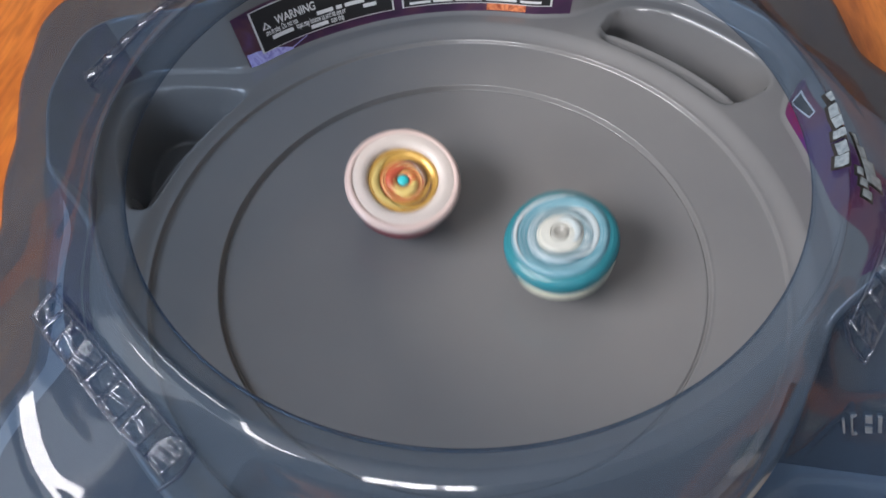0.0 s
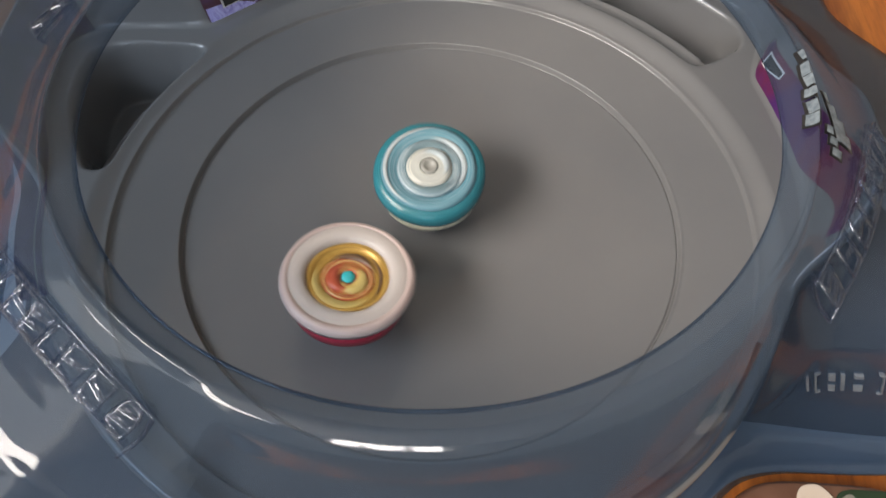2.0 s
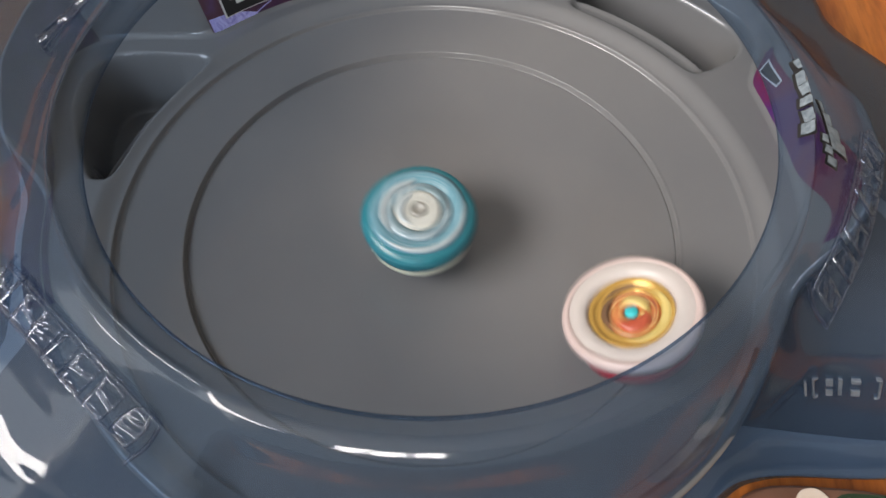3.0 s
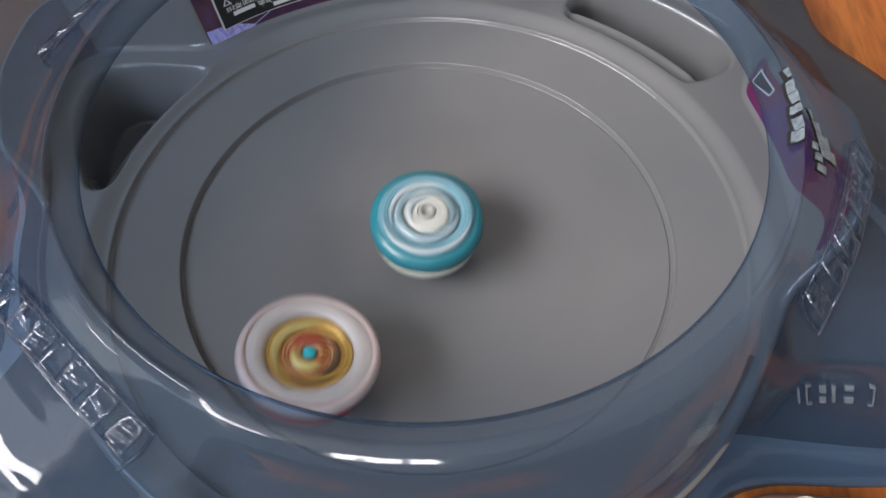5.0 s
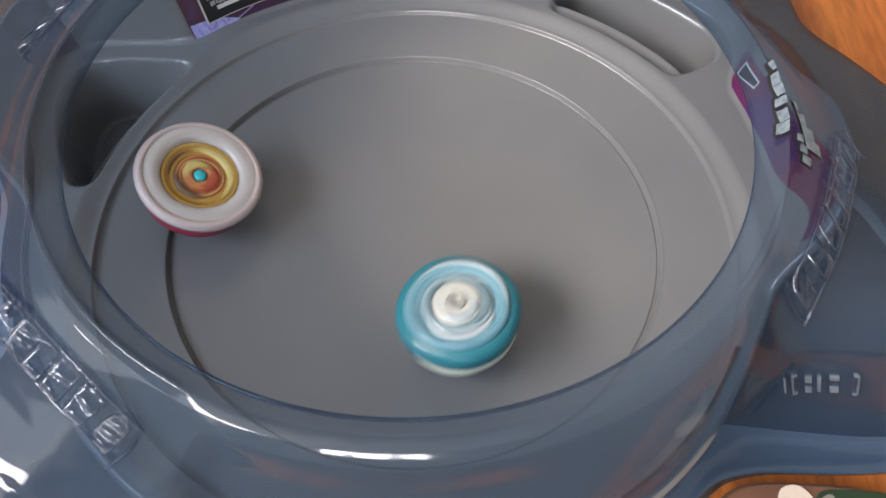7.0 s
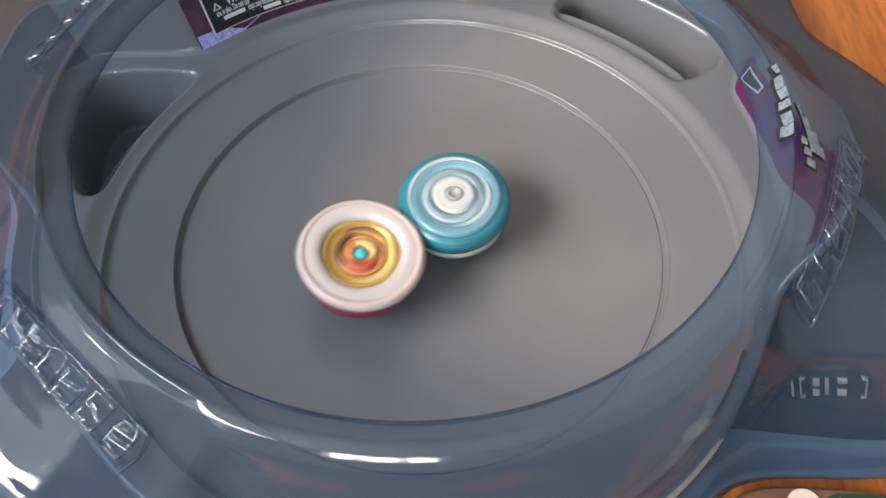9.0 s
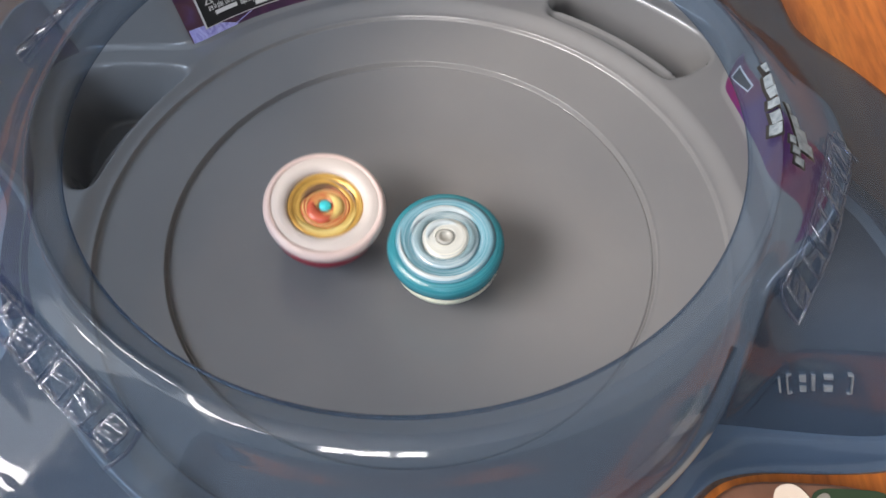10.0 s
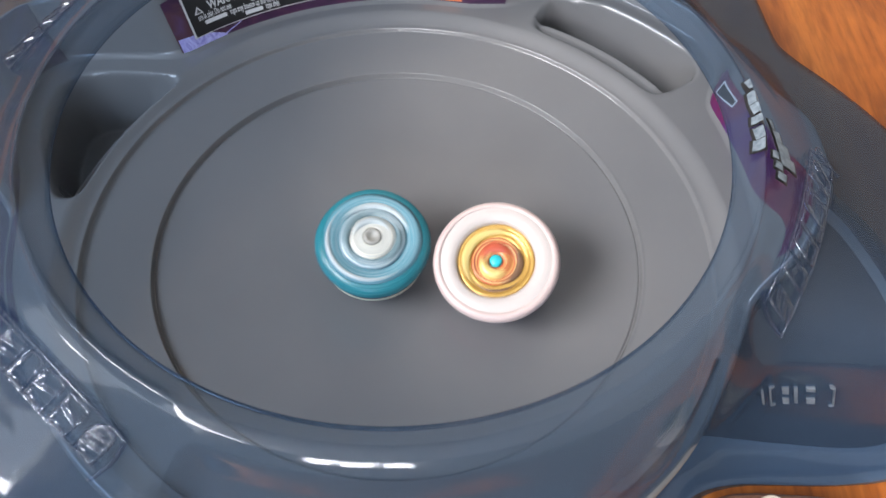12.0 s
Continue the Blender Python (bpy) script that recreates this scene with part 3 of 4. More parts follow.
def stickers(arena):
    s = part("warning_sticker", wall_patch(140.5, 73.5, 0.02, 0.66, 0.0006), STICKER, arena, "dark violet printed warning sticker", True)
    part("pale_patch", sticker_patch(140.3, 131.0, lambda k: 0.022, lambda k: 0.19 - 0.15 * k * k, 0.0009, 12, 4), STICKER_GLOW, s, "pale violet printed glow")
    part("pale_line", sticker_patch(131.6, 127.6, lambda k: 0.03 + 0.08 * k, lambda k: 0.042 + 0.08 * k, 0.0011, 8, 1), STICKER_GLOW, s, "pale violet printed line")
    part("fire_patch", wall_patch(90, 82, 0.04, 0.18, 0.0009, 10, 3), STICKER_FIRE, s, "orange printed flame")
    for a0, a1 in ((137.3, 109.0), (107.3, 77.0)):
        part("border", wall_patch(a0, a1, 0.125, 0.63, 0.0011, 30, 4), WHITE_INK, s)
        part("panel", wall_patch(a0 - 0.35, a1 + 0.35, 0.136, 0.62, 0.0014, 30, 4), BLACK, s, "black printed panel")
    part("warning_triangle", sheet([[wall_point(135.8, 0.378, 0.0018), wall_point(134.0, 0.378, 0.0018)], [wall_point(134.91, 0.462, 0.0018), wall_point(134.89, 0.462, 0.0018)]], closed_u=False), WHITE_INK, s)
    part("triangle_field", sheet([[wall_point(135.35, 0.390, 0.0020), wall_point(134.45, 0.390, 0.0020)], [wall_point(134.91, 0.438, 0.0020), wall_point(134.89, 0.438, 0.0020)]], closed_u=False), BLACK, s)
    wall_text("writing", "WARNING", 132.8, 0.385, 0.0066, s, 0.75)
    wall_text("writing", "are in play. Do not use", 135.4, 0.304, 0.0048, s, 0.44)
    wall_text("writing", "tops may bounce up and hit eye or", 129.2, 0.236, 0.0048, s, 0.44)
    wall_text("writing", "tops only.", 122.2, 0.168, 0.0048, s, 0.44)
    for v, spans in ((0.304, ((124.6, 121.2), (120.6, 119.4), (118.8, 114.8))), (0.236, ((134.4, 129.9), (115.2, 112.5))), (0.168, ((126.4, 122.8),))):
        for a0, a1 in spans:
            part("text_bar", wall_patch(a0, a1, v, v + 0.046, 0.0018, 8, 1), WHITE_INK, s)
    for v in (0.55, 0.485, 0.42, 0.355, 0.29, 0.225, 0.16):
        for a0, a1 in ((105.8, 101.5), (100.9, 97), (96.4, 91), (90.2, 84), (83.2, 79)):
            part("text_bar", wall_patch(a0, a1, v, v + 0.030, 0.0018, 8, 1), WHITE_INK, s)
    part("side_sticker", wall_patch(202, 153, 0.02, 0.98, 0.0006), STICKER_VIOLET, arena, "dark violet printed sticker", True)
    g = part("logo_sticker", sticker_patch(33.5, -6.0, lambda k: 0.03 + 0.42 * (1 - step(0, 0.10, k)) + 0.45 * step(0.55, 0.98, k), lambda k: 0.58 + 0.22 * step(0.5, 0.8, k), 0.0006), STICKER_MAGENTA, arena, "magenta and violet printed sticker", True)
    part("border", sticker_patch(30.0, 25.0, lambda k: 0.22 + 0.12 * k, lambda k: 0.48, 0.0010, 8, 3), WHITE_INK, g)
    part("panel", sticker_patch(29.6, 25.2, lambda k: 0.25 + 0.12 * k, lambda k: 0.455, 0.0013, 8, 3), BLACK, g)
    def logo(a, width, r0, r1, slant):
        for grow, lift, mat in ((0.0008, 0.0022, BLACK), (0.0, 0.0027, LOGO_INK)):
            da = math.degrees(grow / r0)
            rows = []
            for i in range(5):
                k = i / 4
                b0, b1 = r0 - grow + slant * k, r1 + grow - slant * 0.5 * (1 - k)
                rows.append([cover_point(a + da - (width + 2 * da) * k, b0 + (b1 - b0) * j / 3, lift) for j in range(4)])
            part("logo_shape", sheet(rows, closed_u=False), mat, g, "silvery white plain logo shape" if mat is LOGO_INK else "black logo edge")
    # the sticker's bent reflection in the lip, drawn as shapes on the cover
    for n, (width, r1) in enumerate(((1.9, .1330), (2.4, .1333), (2.1, .1329), (1.6, .1327), (2.4, .1325), (2.2, .1321))):
        logo(LOGO_A - 2.55 * n, width, 0.1312 - 0.0004 * n, r1, 0.0005 * (-1) ** n)
    for n, (width, r1) in enumerate(((1.9, .1385), (2.1, .1408), (2.2, .1436), (2.1, .1458))):
        logo(LOGO_B - 2.2 * n, width, 0.1366 + 0.0007 * n, r1, 0.0008)
    for n in range(3):
        logo(LOGO_B - 6.6 - 1.9 * n, 1.5, 0.1361 + 0.0008 * n, 0.1382 + 0.0013 * n, -0.0005)


LOGO_A, LOGO_B = 6.3, -1.0      # where the two rows of logo shapes begin, in degrees


def wall_marks(arena):
    """Pale marks between two brackets on the side lobe's upright front wall."""
    for x0, x1, z0, z1 in ((.1392, .1400, .024, .036), (.1424, .1431, .019, .035), (.1431, .1446, .0345, .0356), (.1431, .1446, .0184, .0195),
                           (.1668, .1675, .019, .035), (.1654, .1668, .0345, .0356), (.1654, .1668, .0184, .0195),
                           (.1475, .1500, .019, .0245), (.1475, .1500, .028, .034), (.1520, .1534, .020, .034), (.1566, .1600, .031, .034), (.1566, .1600, .020, .025)):
        bm = box(x0, -0.0826, z0, x1, -0.0806, z1, 0.0002)
        for v in bm.verts:
            v.co.y -= max(0.0, 0.1455 - v.co.x) * 0.5
            v.co.x += (0.036 - v.co.z) * 0.45
        part("mark", bm, MARK, arena, "dull pale moulded mark")


def battle_arena():
    arena = tagged(new("battle_arena"), "grey toy battle arena with a blue clear plastic cover", "toy arena")
    dish(arena)
    cover(arena)
    shade_plate(arena)
    emboss(arena, ((-147.5, 0.1580), (-118.8, 0.1508)), 8, 0.0142)
    emboss(arena, ((-1.5, 0.1650), (-28.3, 0.1520)), 8, 0.0135)
    emboss(arena, ((169.0, 0.1730), (140.5, 0.1560)), 8, 0.0135)
    wall_marks(arena)
    stickers(arena)


# ---- spinning tops, standing on their tips at their own origin ----
def arc_band(profile, a0, a1, steps=28):
    """A raised band over part of a ring: a profile of (r, z) turned from a0 to a1, tapering to its ends."""
    rows = []
    mid = sum(r for r, z in profile) / len(profile)
    for i in range(steps + 1):
        a, taper = radians(a0 + (a1 - a0) * i / steps), math.sqrt(math.sin(math.pi * (0.02 + 0.96 * i / steps)))
        rows.append([((mid + (r - mid) * taper) * math.cos(a), (mid + (r - mid) * taper) * math.sin(a), z) for r, z in profile])
    return sheet(rows, closed_u=False)


def top_white():
    t = tagged(new("spinning_top"), "white spinning top with gold and orange middle", "spinning top", "tops in the arena")
    part("blade_ring", lathe([(.0168, .0262), (.0240, .0262), (.0258, .0274), (.0267, .0292), (.0269, .0308), (.0262, .0323), (.0240, .0333), (.0210, .0338), (.0182, .0335), (.0168, .0318), (.0168, .0215)], 3, 0.030), TOP_WHITE, t, "white plastic blade ring", True)
    part("blade_edge", lathe([(.0240, .0333), (.0264, .0321), (.0272, .0305), (.0269, .0278), (.0275, .0305), (.0266, .0325), (.0240, .0337), (.0240, .0333)], 2, 0.02), TOP_PINK, t, "pale pink rim", True)
    part("gold_ring", lathe([(.0110, .0250), (.0167, .0250), (.0168, .0310), (.0160, .0316), (.0145, .0308), (.0135, .0294), (.0122, .0298), (.0110, .0302), (.0110, .0250)], 4, 0.03), TOP_GOLD, t, "gold plastic ring", True)
    part("core", lathe([(.0030, .0250), (.0109, .0250), (.0110, .0298), (.0096, .0308), (.0082, .0292), (.0066, .0302), (.0048, .0310), (.0030, .0308), (.0030, .0250)], 3, 0.07), TOP_ORANGE, t, "orange and red core", True)
    part("cap", lathe([(0, .0260), (.0026, .0260), (.0027, .0311), (.0021, .0317), (0, .0319)]), TOP_CYAN, t, "cyan centre cap", True)
    for mat, label, profile, a0, a1 in (
            (TOP_CHIP_RED, "red plastic chip", ((.0036, .0300), (.0040, .0315), (.0066, .0311), (.0086, .0308), (.0090, .0290)), 60, 185),
            (TOP_CHIP_YELLOW, "yellow plastic chip", ((.0034, .0300), (.0038, .0316), (.0062, .0312), (.0080, .0306), (.0084, .0290)), 200, 330),
            (TOP_CHIP_DARK, "dark brown chip", ((.0088, .0290), (.0092, .0313), (.0108, .0312), (.0120, .0306), (.0124, .0290)), -40, 60),
            (TOP_CHIP_YELLOW, "yellow plastic chip", ((.0112, .0290), (.0116, .0308), (.0134, .0306), (.0150, .0316), (.0156, .0300)), 110, 240),
            (TOP_CHIP_DARK, "dark brown chip", ((.0124, .0290), (.0128, .0306), (.0138, .0306), (.0142, .0290)), 262, 335)):
        part("chip", arc_band(profile, a0, a1), mat, t, label, True)
    part("disc", lathe([(0, .0150), (.0215, .0150), (.0242, .0168), (.0246, .0225), (.0230, .0245), (0, .0245)], 6, 0.01), TOP_RED, t, "red lower disc", True)
    part("tip", lathe([(0, 0), (.0022, .0004), (.0034, .0030), (.0060, .0060), (.0105, .0090), (.0120, .0130), (.0120, .0149), (0, .0149)]), TOP_RED, t, "red plastic tip", True)
    return t


def top_teal():
    t = tagged(new("spinning_top"), "teal spinning top with white hub and silver ring", "spinning top", "tops in the arena")
    part("blade_ring", lathe([(.0175, .0212), (.0236, .0212), (.0251, .0232), (.0257, .0264), (.0254, .0292), (.0243, .0311), (.0214, .0322), (.0175, .0318), (.0175, .0212)], 4, 0.022), TOP_TEAL, t, "teal plastic blade ring", True)
    part("inner_ring", lathe([(.0118, .0250), (.0174, .0250), (.0216, .0323), (.0196, .0332), (.0168, .0327), (.0150, .0313), (.0132, .0310), (.0118, .0310), (.0118, .0250)], 3, 0.03), TOP_PALE_TEAL, t, "pale teal see-through ring", True)
    part("silver_ring", lathe([(.0085, .0250), (.0117, .0250), (.0148, .0318), (.0134, .0331), (.0112, .0325), (.0085, .0326), (.0085, .0250)], 5, 0.03), TOP_SILVER, t, "silver grey ring", True)
    part("hub", lathe([(.0042, .0260), (.0084, .0260), (.0103, .0327), (.0096, .0337), (.0076, .0340), (.0058, .0336), (.0046, .0343), (.0042, .0341), (.0042, .0260)], 3, 0.03), TOP_HUB, t, "white plastic hub", True)
    part("bolt", lathe([(0, .0270), (.0040, .0270), (.0040, .0341), (.0034, .0349), (.0022, .0347), (.0018, .0339), (0, .0339)]), TOP_BOLT, t, "grey centre bolt", True)
    for mat, label, profile, a0, a1 in (
            (TOP_CHIP_GREY, "grey plastic chip", ((.0098, .0325), (.0102, .0338), (.0122, .0338), (.0132, .0336), (.0138, .0322)), 100, 205),
            (TOP_CHIP_GREY, "grey plastic chip", ((.0098, .0325), (.0102, .0338), (.0120, .0338), (.0130, .0336), (.0136, .0322)), 280, 380),
            (TOP_CHIP_PALE, "pale plastic chip", ((.0140, .0312), (.0146, .0331), (.0158, .0332), (.0170, .0331), (.0176, .0318)), 20, 135),
            (TOP_CHIP_PALE, "pale plastic chip", ((.0186, .0322), (.0190, .0337), (.0200, .0336), (.0208, .0333), (.0212, .0318)), 150, 290),
            (TOP_CHIP_PALE, "pale plastic chip", ((.0060, .0330), (.0064, .0345), (.0080, .0345), (.0092, .0343), (.0096, .0330)), 30, 160)):
        part("chip", arc_band(profile, a0, a1), mat, t, label, True)
    part("disc", lathe([(0, .0140), (.0215, .0140), (.0235, .0155), (.0243, .0190), (.0232, .0211), (0, .0211)], 6, 0.01), TOP_CREAM, t, "cream lower disc", True)
    part("tip", lathe([(0, 0), (.0024, .0004), (.0036, .0030), (.0060, .0055), (.0100, .0080), (.0115, .0120), (.0115, .0139), (0, .0139)]), METAL, t, "grey tip", True)
    return t


# ---- printed toy box on the table beside the arena ----
def toy_box():
    b = tagged(new("toy_box"), "brown and green printed toy packet lying on the table", "toy packet")
    b.location = (0.167, -0.1362, TABLE)

    def rounded(cx, cy, rx, ry, z0, z1, power=2.0, turn=0.0):
        """A flat piece with a rounded outline and soft edges."""
        e = min(0.0015, (z1 - z0) * 0.45)
        k = 1 - e / min(rx, ry)
        bm = lathe([(0, z0), (k, z0), (1, z0 + e), (1, z1 - e), (k, z1), (0, z1)], steps=56)
        for v in bm.verts:
            r = math.hypot(v.co.x, v.co.y)
            if r > 1e-6:
                c, q = abs(v.co.x) / r, abs(v.co.y) / r
                grow = 1 / (c ** power + q ** power) ** (1 / power)
                v.co.x, v.co.y = v.co.x * grow * rx, v.co.y * grow * ry
        bm.transform(Matrix.Translation((cx, cy, 0)) @ Matrix.Rotation(radians(turn), 4, "Z"))
        return bm
    part("body", rounded(0, 0, 0.040, 0.030, 0, 0.012, 3.6), CARD_BROWN, b, "brown printed packet body", True)
    part("print", rounded(-0.029, 0.012, 0.007, 0.010, 0.0122, 0.0126, 2.0, -25), CARD_BEIGE, b, "beige printed patch")
    part("print", rounded(-0.019, 0.004, 0.008, 0.006, 0.0122, 0.0126, 2.2, 15), CARD_BEIGE, b, "beige printed patch")
    part("print", rounded(0.0185, 0.0125, 0.0175, 0.0155, 0.0122, 0.0126, 5.0), CARD_GREEN, b, "dark green printed field")
    part("print", rounded(-0.005, 0.0145, 0.0085, 0.0145, 0.0128, 0.0132, 2.4, 14), CARD_CREAM, b, "cream printed figure shape")
    part("print", rounded(-0.0015, 0.0155, 0.0007, 0.0012, 0.0133, 0.0135, 2.0, 20), BLACK, b, "small black printed mark")
    for x, y, turn in ((0.0062, 0.0235, 30), (0.0265, 0.0225, -15), (0.0315, 0.0185, -35)):
        part("print", rounded(x, y, 0.0032, 0.0018, 0.0128, 0.0131, 2.5, turn), CARD_GREY, b, "grey printed patch")
    for k in range(3):
        x = 0.0048 + k * 0.0098
        part("text_frame", box(x, 0.0125, .0128, x + 0.0088, 0.0215, .0131), CARD_CREAM, b)
        part("text_field", box(x + 0.0011, 0.0140, .0132, x + 0.0076, 0.0202, .0134), CARD_GREEN, b)
        part("text_bar", box(x + 0.0030, 0.0153, .0135, x + 0.0058, 0.0189, .0137), CARD_CREAM, b)


room()
table()
battle_arena()
WHITE_TOP = top_white()
TEAL_TOP = top_teal()
toy_box()


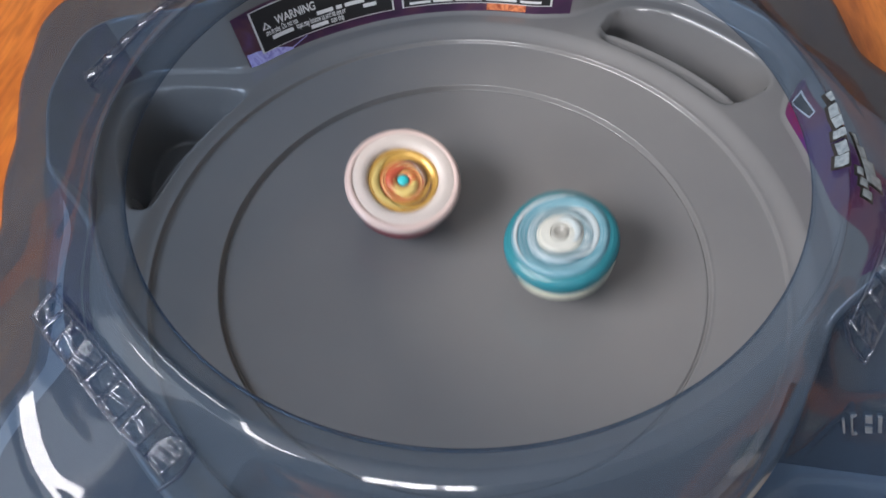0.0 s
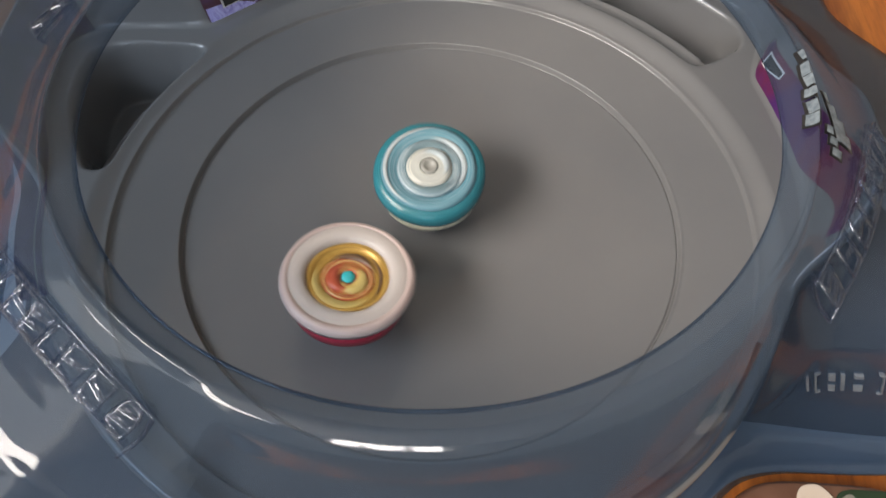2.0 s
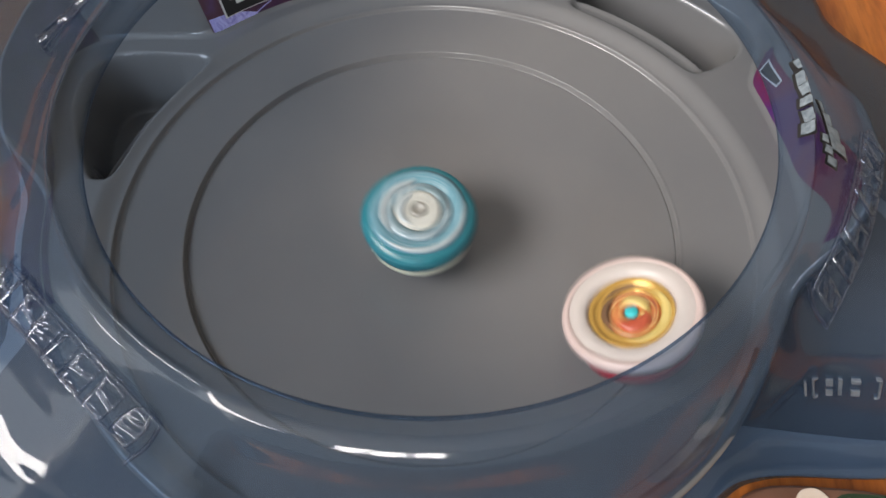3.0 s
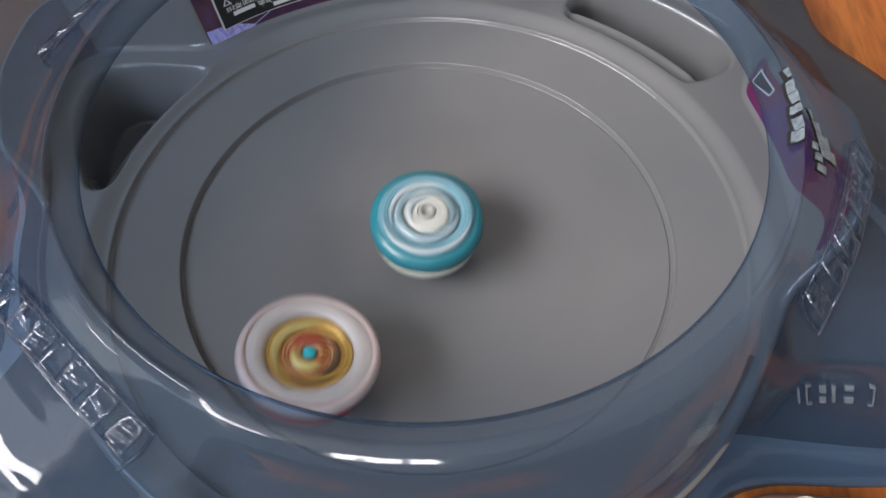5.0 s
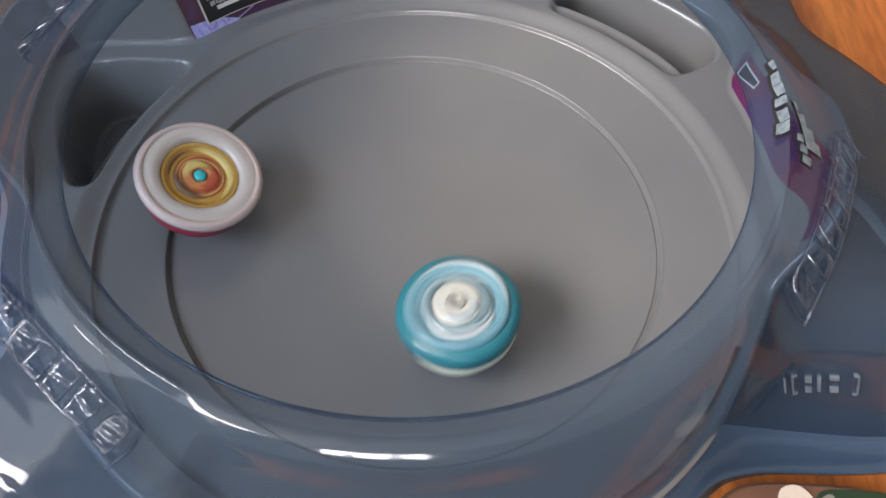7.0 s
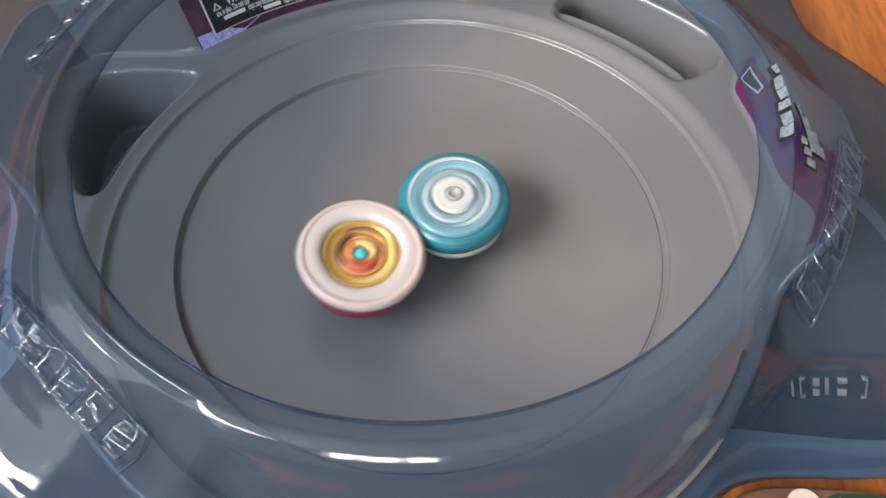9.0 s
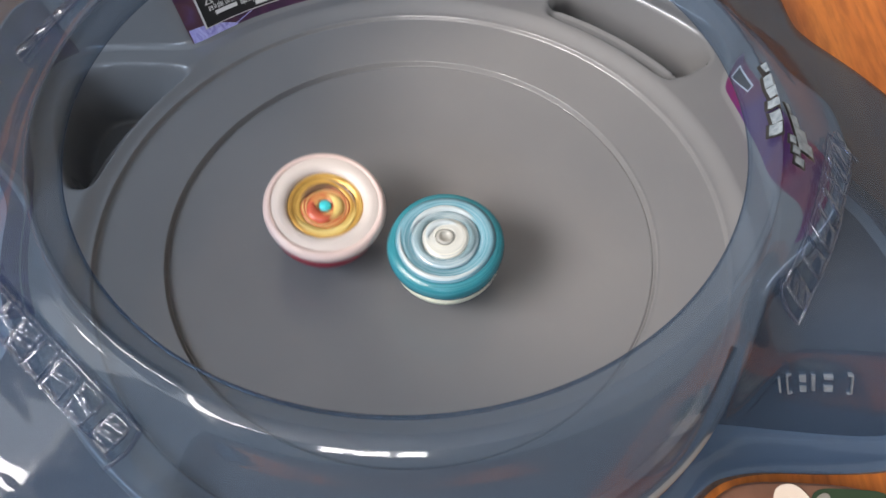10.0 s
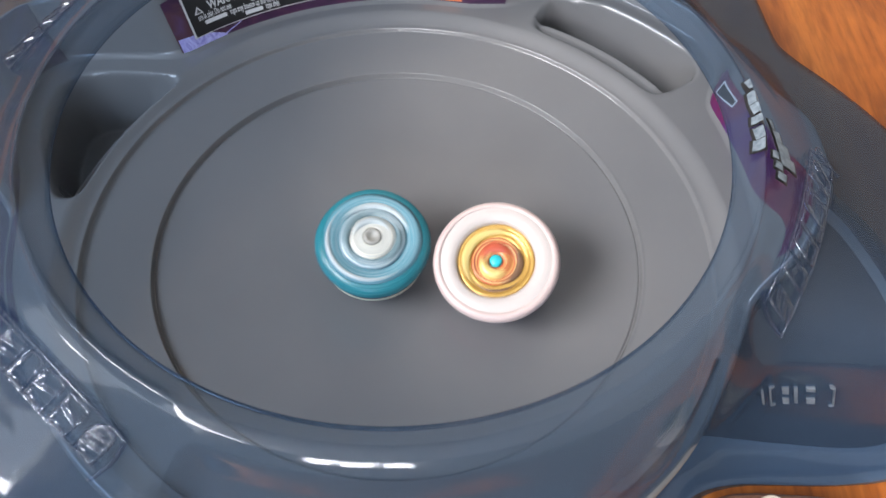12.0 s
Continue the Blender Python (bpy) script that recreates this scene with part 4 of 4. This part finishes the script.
def motions():
    """Both tops spin, lean towards the dish's middle and roam over it. Rows: seconds and the hub's place in millimetres."""
    white = [
        (0.0, -30.2, 21.0), (0.1, -25.2, 6.2), (0.2, -24.6, -10.8), (0.3, -29.0, -26.3), (0.4, -37.6, -35.8), (0.5, -45.5, -36.8), (0.6, -75.1, -54.6),
        (0.7, -76.6, -52.7), (0.8, -62.4, -44.1), (0.9, -40.3, -40.2), (1.0, -2.9, -52.0), (1.1, 9.9, -65.4), (1.2, 12.9, -82.5), (1.3, 10.6, -85.2),
        (1.4, 7.4, -77.5), (1.5, 1.5, -69.2), (1.6, -8.6, -67.0), (1.7, -13.6, -57.5), (1.8, -19.4, -49.9), (1.9, -21.5, -49.6), (2.0, -29.6, -52.1),
        (2.1, -33.4, -45.5), (2.2, -30.2, -36.7), (2.3, -38.4, -59.5), (2.4, -47.4, -59.1), (2.5, -38.9, -49.2), (2.6, -27.6, -43.1), (2.7, 7.1, -36.2),
        (2.8, 33.2, -36.6), (2.9, 50.7, -41.1), (3.0, 81.6, -58.1), (3.1, 71.1, -63.3), (3.2, 59.2, -63.5), (3.6, 15.4, -74.2), (4.0, -54.2, -53.1),
        (4.4, -65.3, -42.3), (4.8, -42.7, -55.8), (4.9, -37.4, -59.4), (5.0, -38.7, -80.2), (5.1, -39.2, -91.3), (5.2, -23.2, -81.6), (5.3, -7.8, -74.9),
        (5.4, 11.1, -60.8), (5.5, 25.9, -50.9), (5.6, 51.0, -27.8), (5.7, 62.2, -11.6), (5.8, 65.8, -2.3), (5.9, 57.5, 6.0), (6.0, 39.6, 18.3),
        (6.1, 41.6, 53.5), (6.2, 42.8, 69.8), (6.3, 32.5, 87.8), (6.4, 20.2, 83.2), (6.5, 5.6, 60.9), (6.6, -15.3, 30.2), (6.7, -27.0, 9.4),
        (6.8, -51.4, -12.1), (6.9, -87.7, 0.3), (7.0, -95.8, 0.6), (7.1, -89.7, -1.0), (7.2, -69.2, -5.4), (7.6, -11.2, -19.1), (7.8, -26.0, 28.0),
        (8.0, 15.8, 29.0), (8.4, -58.0, 6.0), (8.8, -53.2, -54.6), (8.9, -35.8, -38.0), (9.0, -23.6, -30.8), (9.1, -18.0, -28.1), (9.2, -12.8, -30.4),
        (9.3, -13.6, -30.6), (9.4, -13.4, -31.8), (9.5, -18.9, -33.5), (9.6, -35.9, -31.6), (9.7, -43.4, -29.0), (9.8, -42.6, -23.3), (9.9, -37.2, -15.9),
        (10.0, -38.5, -8.8), (10.1, -39.9, 3.4), (10.2, -42.8, 13.0), (10.3, -44.1, 25.5), (10.4, -34.3, 28.1), (10.5, -25.9, 24.4), (10.6, -23.0, 29.8),
        (10.7, -8.4, 32.0), (10.8, -3.3, 30.9), (10.9, 5.0, 34.1), (11.0, 17.8, 28.0), (11.1, 22.8, 15.8), (11.2, 27.5, 11.4), (11.3, 35.6, 5.8),
        (11.4, 41.3, 2.1), (11.5, 40.6, -4.8), (11.6, 30.7, -14.5), (11.7, 30.5, -14.4), (11.8, 40.1, -20.0), (11.9, 45.7, -22.9), (12.0, 42.4, -27.7),
    ]
    teal = [
        (0.0, 42.6, -4.4), (0.1, 44.6, 16.0), (0.2, 34.2, 34.5), (0.3, 16.2, 36.3), (0.4, -2.9, 23.6), (0.5, -15.2, 4.8), (0.6, 1.1, 14.0),
        (0.7, 4.0, 11.5), (0.8, 7.2, 5.1), (0.9, 12.1, 1.3), (1.0, 18.9, -1.1), (1.1, 22.1, -4.2), (1.2, 23.3, -7.4), (1.3, 21.5, -10.6),
        (1.4, 19.8, -13.9), (1.5, 20.5, -7.9), (1.6, 14.3, -7.2), (1.7, 5.0, -6.0), (1.8, 0.3, -0.6), (1.9, -1.0, -0.0), (2.0, -2.0, 8.2),
        (2.1, -4.4, 12.1), (2.2, -7.7, 14.7), (2.3, 0.4, 45.3), (2.4, -7.0, 56.4), (2.5, -18.1, 53.8), (2.6, -23.4, 45.0), (2.7, -20.4, 16.0),
        (2.8, -11.4, -3.4), (2.9, 5.7, -18.8), (3.0, -5.8, -11.7), (3.1, -24.7, -3.0), (3.2, -35.5, -11.5), (3.6, -42.0, 14.7), (4.0, -11.3, 25.6),
        (4.4, 16.9, 2.1), (4.8, 7.3, -27.2), (4.9, -5.5, -24.3), (5.0, 0.0, -7.6), (5.1, 0.0, 3.2), (5.2, -6.0, 12.5), (5.3, -11.0, 19.5),
        (5.4, -15.6, 22.5), (5.5, -14.1, 22.4), (5.6, -16.5, 13.9), (5.7, -13.3, 5.5), (5.8, -10.0, -3.8), (5.9, -3.6, -15.2), (6.0, 2.5, -26.3),
        (6.1, -17.0, -54.9), (6.2, -19.1, -65.6), (6.3, -19.2, -77.7), (6.4, -19.3, -82.6), (6.5, -20.3, -84.5), (6.6, -23.5, -78.4), (6.7, -17.0, -70.3),
        (6.8, -12.8, -63.3), (6.9, 9.6, -66.7), (7.0, 20.5, -55.2), (7.1, 30.0, -39.1), (7.2, 34.4, -24.8), (7.6, 42.8, 15.2), (7.8, 42.0, -36.0),
        (8.0, -19.5, -37.0), (8.4, 8.0, -44.0), (8.8, -2.2, -2.4), (8.9, 3.6, -0.7), (9.0, 14.5, 3.7), (9.1, 19.8, 1.1), (9.2, 26.1, -1.3),
        (9.3, 30.4, -6.3), (9.4, 31.5, -10.2), (9.5, 33.2, -13.4), (9.6, 33.3, -15.7), (9.7, 32.0, -17.3), (9.8, 25.8, -18.9), (9.9, 16.8, -22.1),
        (10.0, 15.5, -22.5), (10.1, 10.1, -22.4), (10.2, 6.6, -22.3), (10.3, 7.1, -21.8), (10.4, 4.6, -21.6), (10.5, 1.6, -21.3), (10.6, -1.6, -23.2),
        (10.7, -2.8, -24.5), (10.8, -6.3, -31.1), (10.9, -7.7, -30.1), (11.0, -10.3, -31.5), (11.1, -12.6, -30.2), (11.2, -17.2, -31.7), (11.3, -21.9, -32.9),
        (11.4, -22.2, -34.2), (11.5, -19.7, -30.6), (11.6, -16.1, -33.4), (11.7, -18.8, -23.0), (11.8, -18.6, -26.1), (11.9, -17.8, -15.9), (12.0, -11.4, -17.5),
    ]
    tip_white = [(11.5, 0), (11.6, 4), (11.7, -4), (11.8, -18), (11.9, 2), (12.0, 15)]
    tip_teal = [(11.7, 0), (11.8, 3), (11.9, 8), (12.0, 11)]
    for top, path, north, lean, upright, extra, phase, turn in ((WHITE_TOP, white, 0.0024, 250, 8, tip_white, 0.0, 71.0), (TEAL_TOP, teal, 0.0007, 200, 6, tip_teal, 2.0, -67.0)):
        ts = np.array([p[0] for p in path])
        xs, ys = np.array([p[1] for p in path]) / 1000, np.array([p[2] for p in path]) / 1000 + north
        rows = []
        for k in range(361):
            t = k / 30
            x, y = float(np.interp(t, ts, xs)), float(np.interp(t, ts, ys))
            if 3.2 < t < 4.8 or 7.2 < t < 8.8:      # round off the long legs
                near = np.linspace(t - 0.2, t + 0.2, 9)
                x, y = float(np.interp(near, ts, xs).mean()), float(np.interp(near, ts, ys).mean())
            wobble = float(np.interp(t, *zip(*extra)))
            lx = -x * lean + 2 * math.cos(11 * t + phase)      # degrees of lean along x and y
            ly = -y * lean - upright - wobble + 2 * math.sin(11 * t + phase)
            axis = Vector((math.tan(radians(lx)), math.tan(radians(ly)), 1)).normalized()
            bx, by = x - axis.x * 0.0345, y - axis.y * 0.0345
            r = math.hypot(bx, by)
            base = Vector((bx, by, dish_height(r, 270, 0.16) + 0.0004))
            m = Matrix.Translation(base) @ axis.to_track_quat("Z", "Y").to_matrix().to_4x4() @ pose(0, 0, 0, 0, 0, turn * k)
            rows.append((t, m))
        walk(top, rows)


motions()
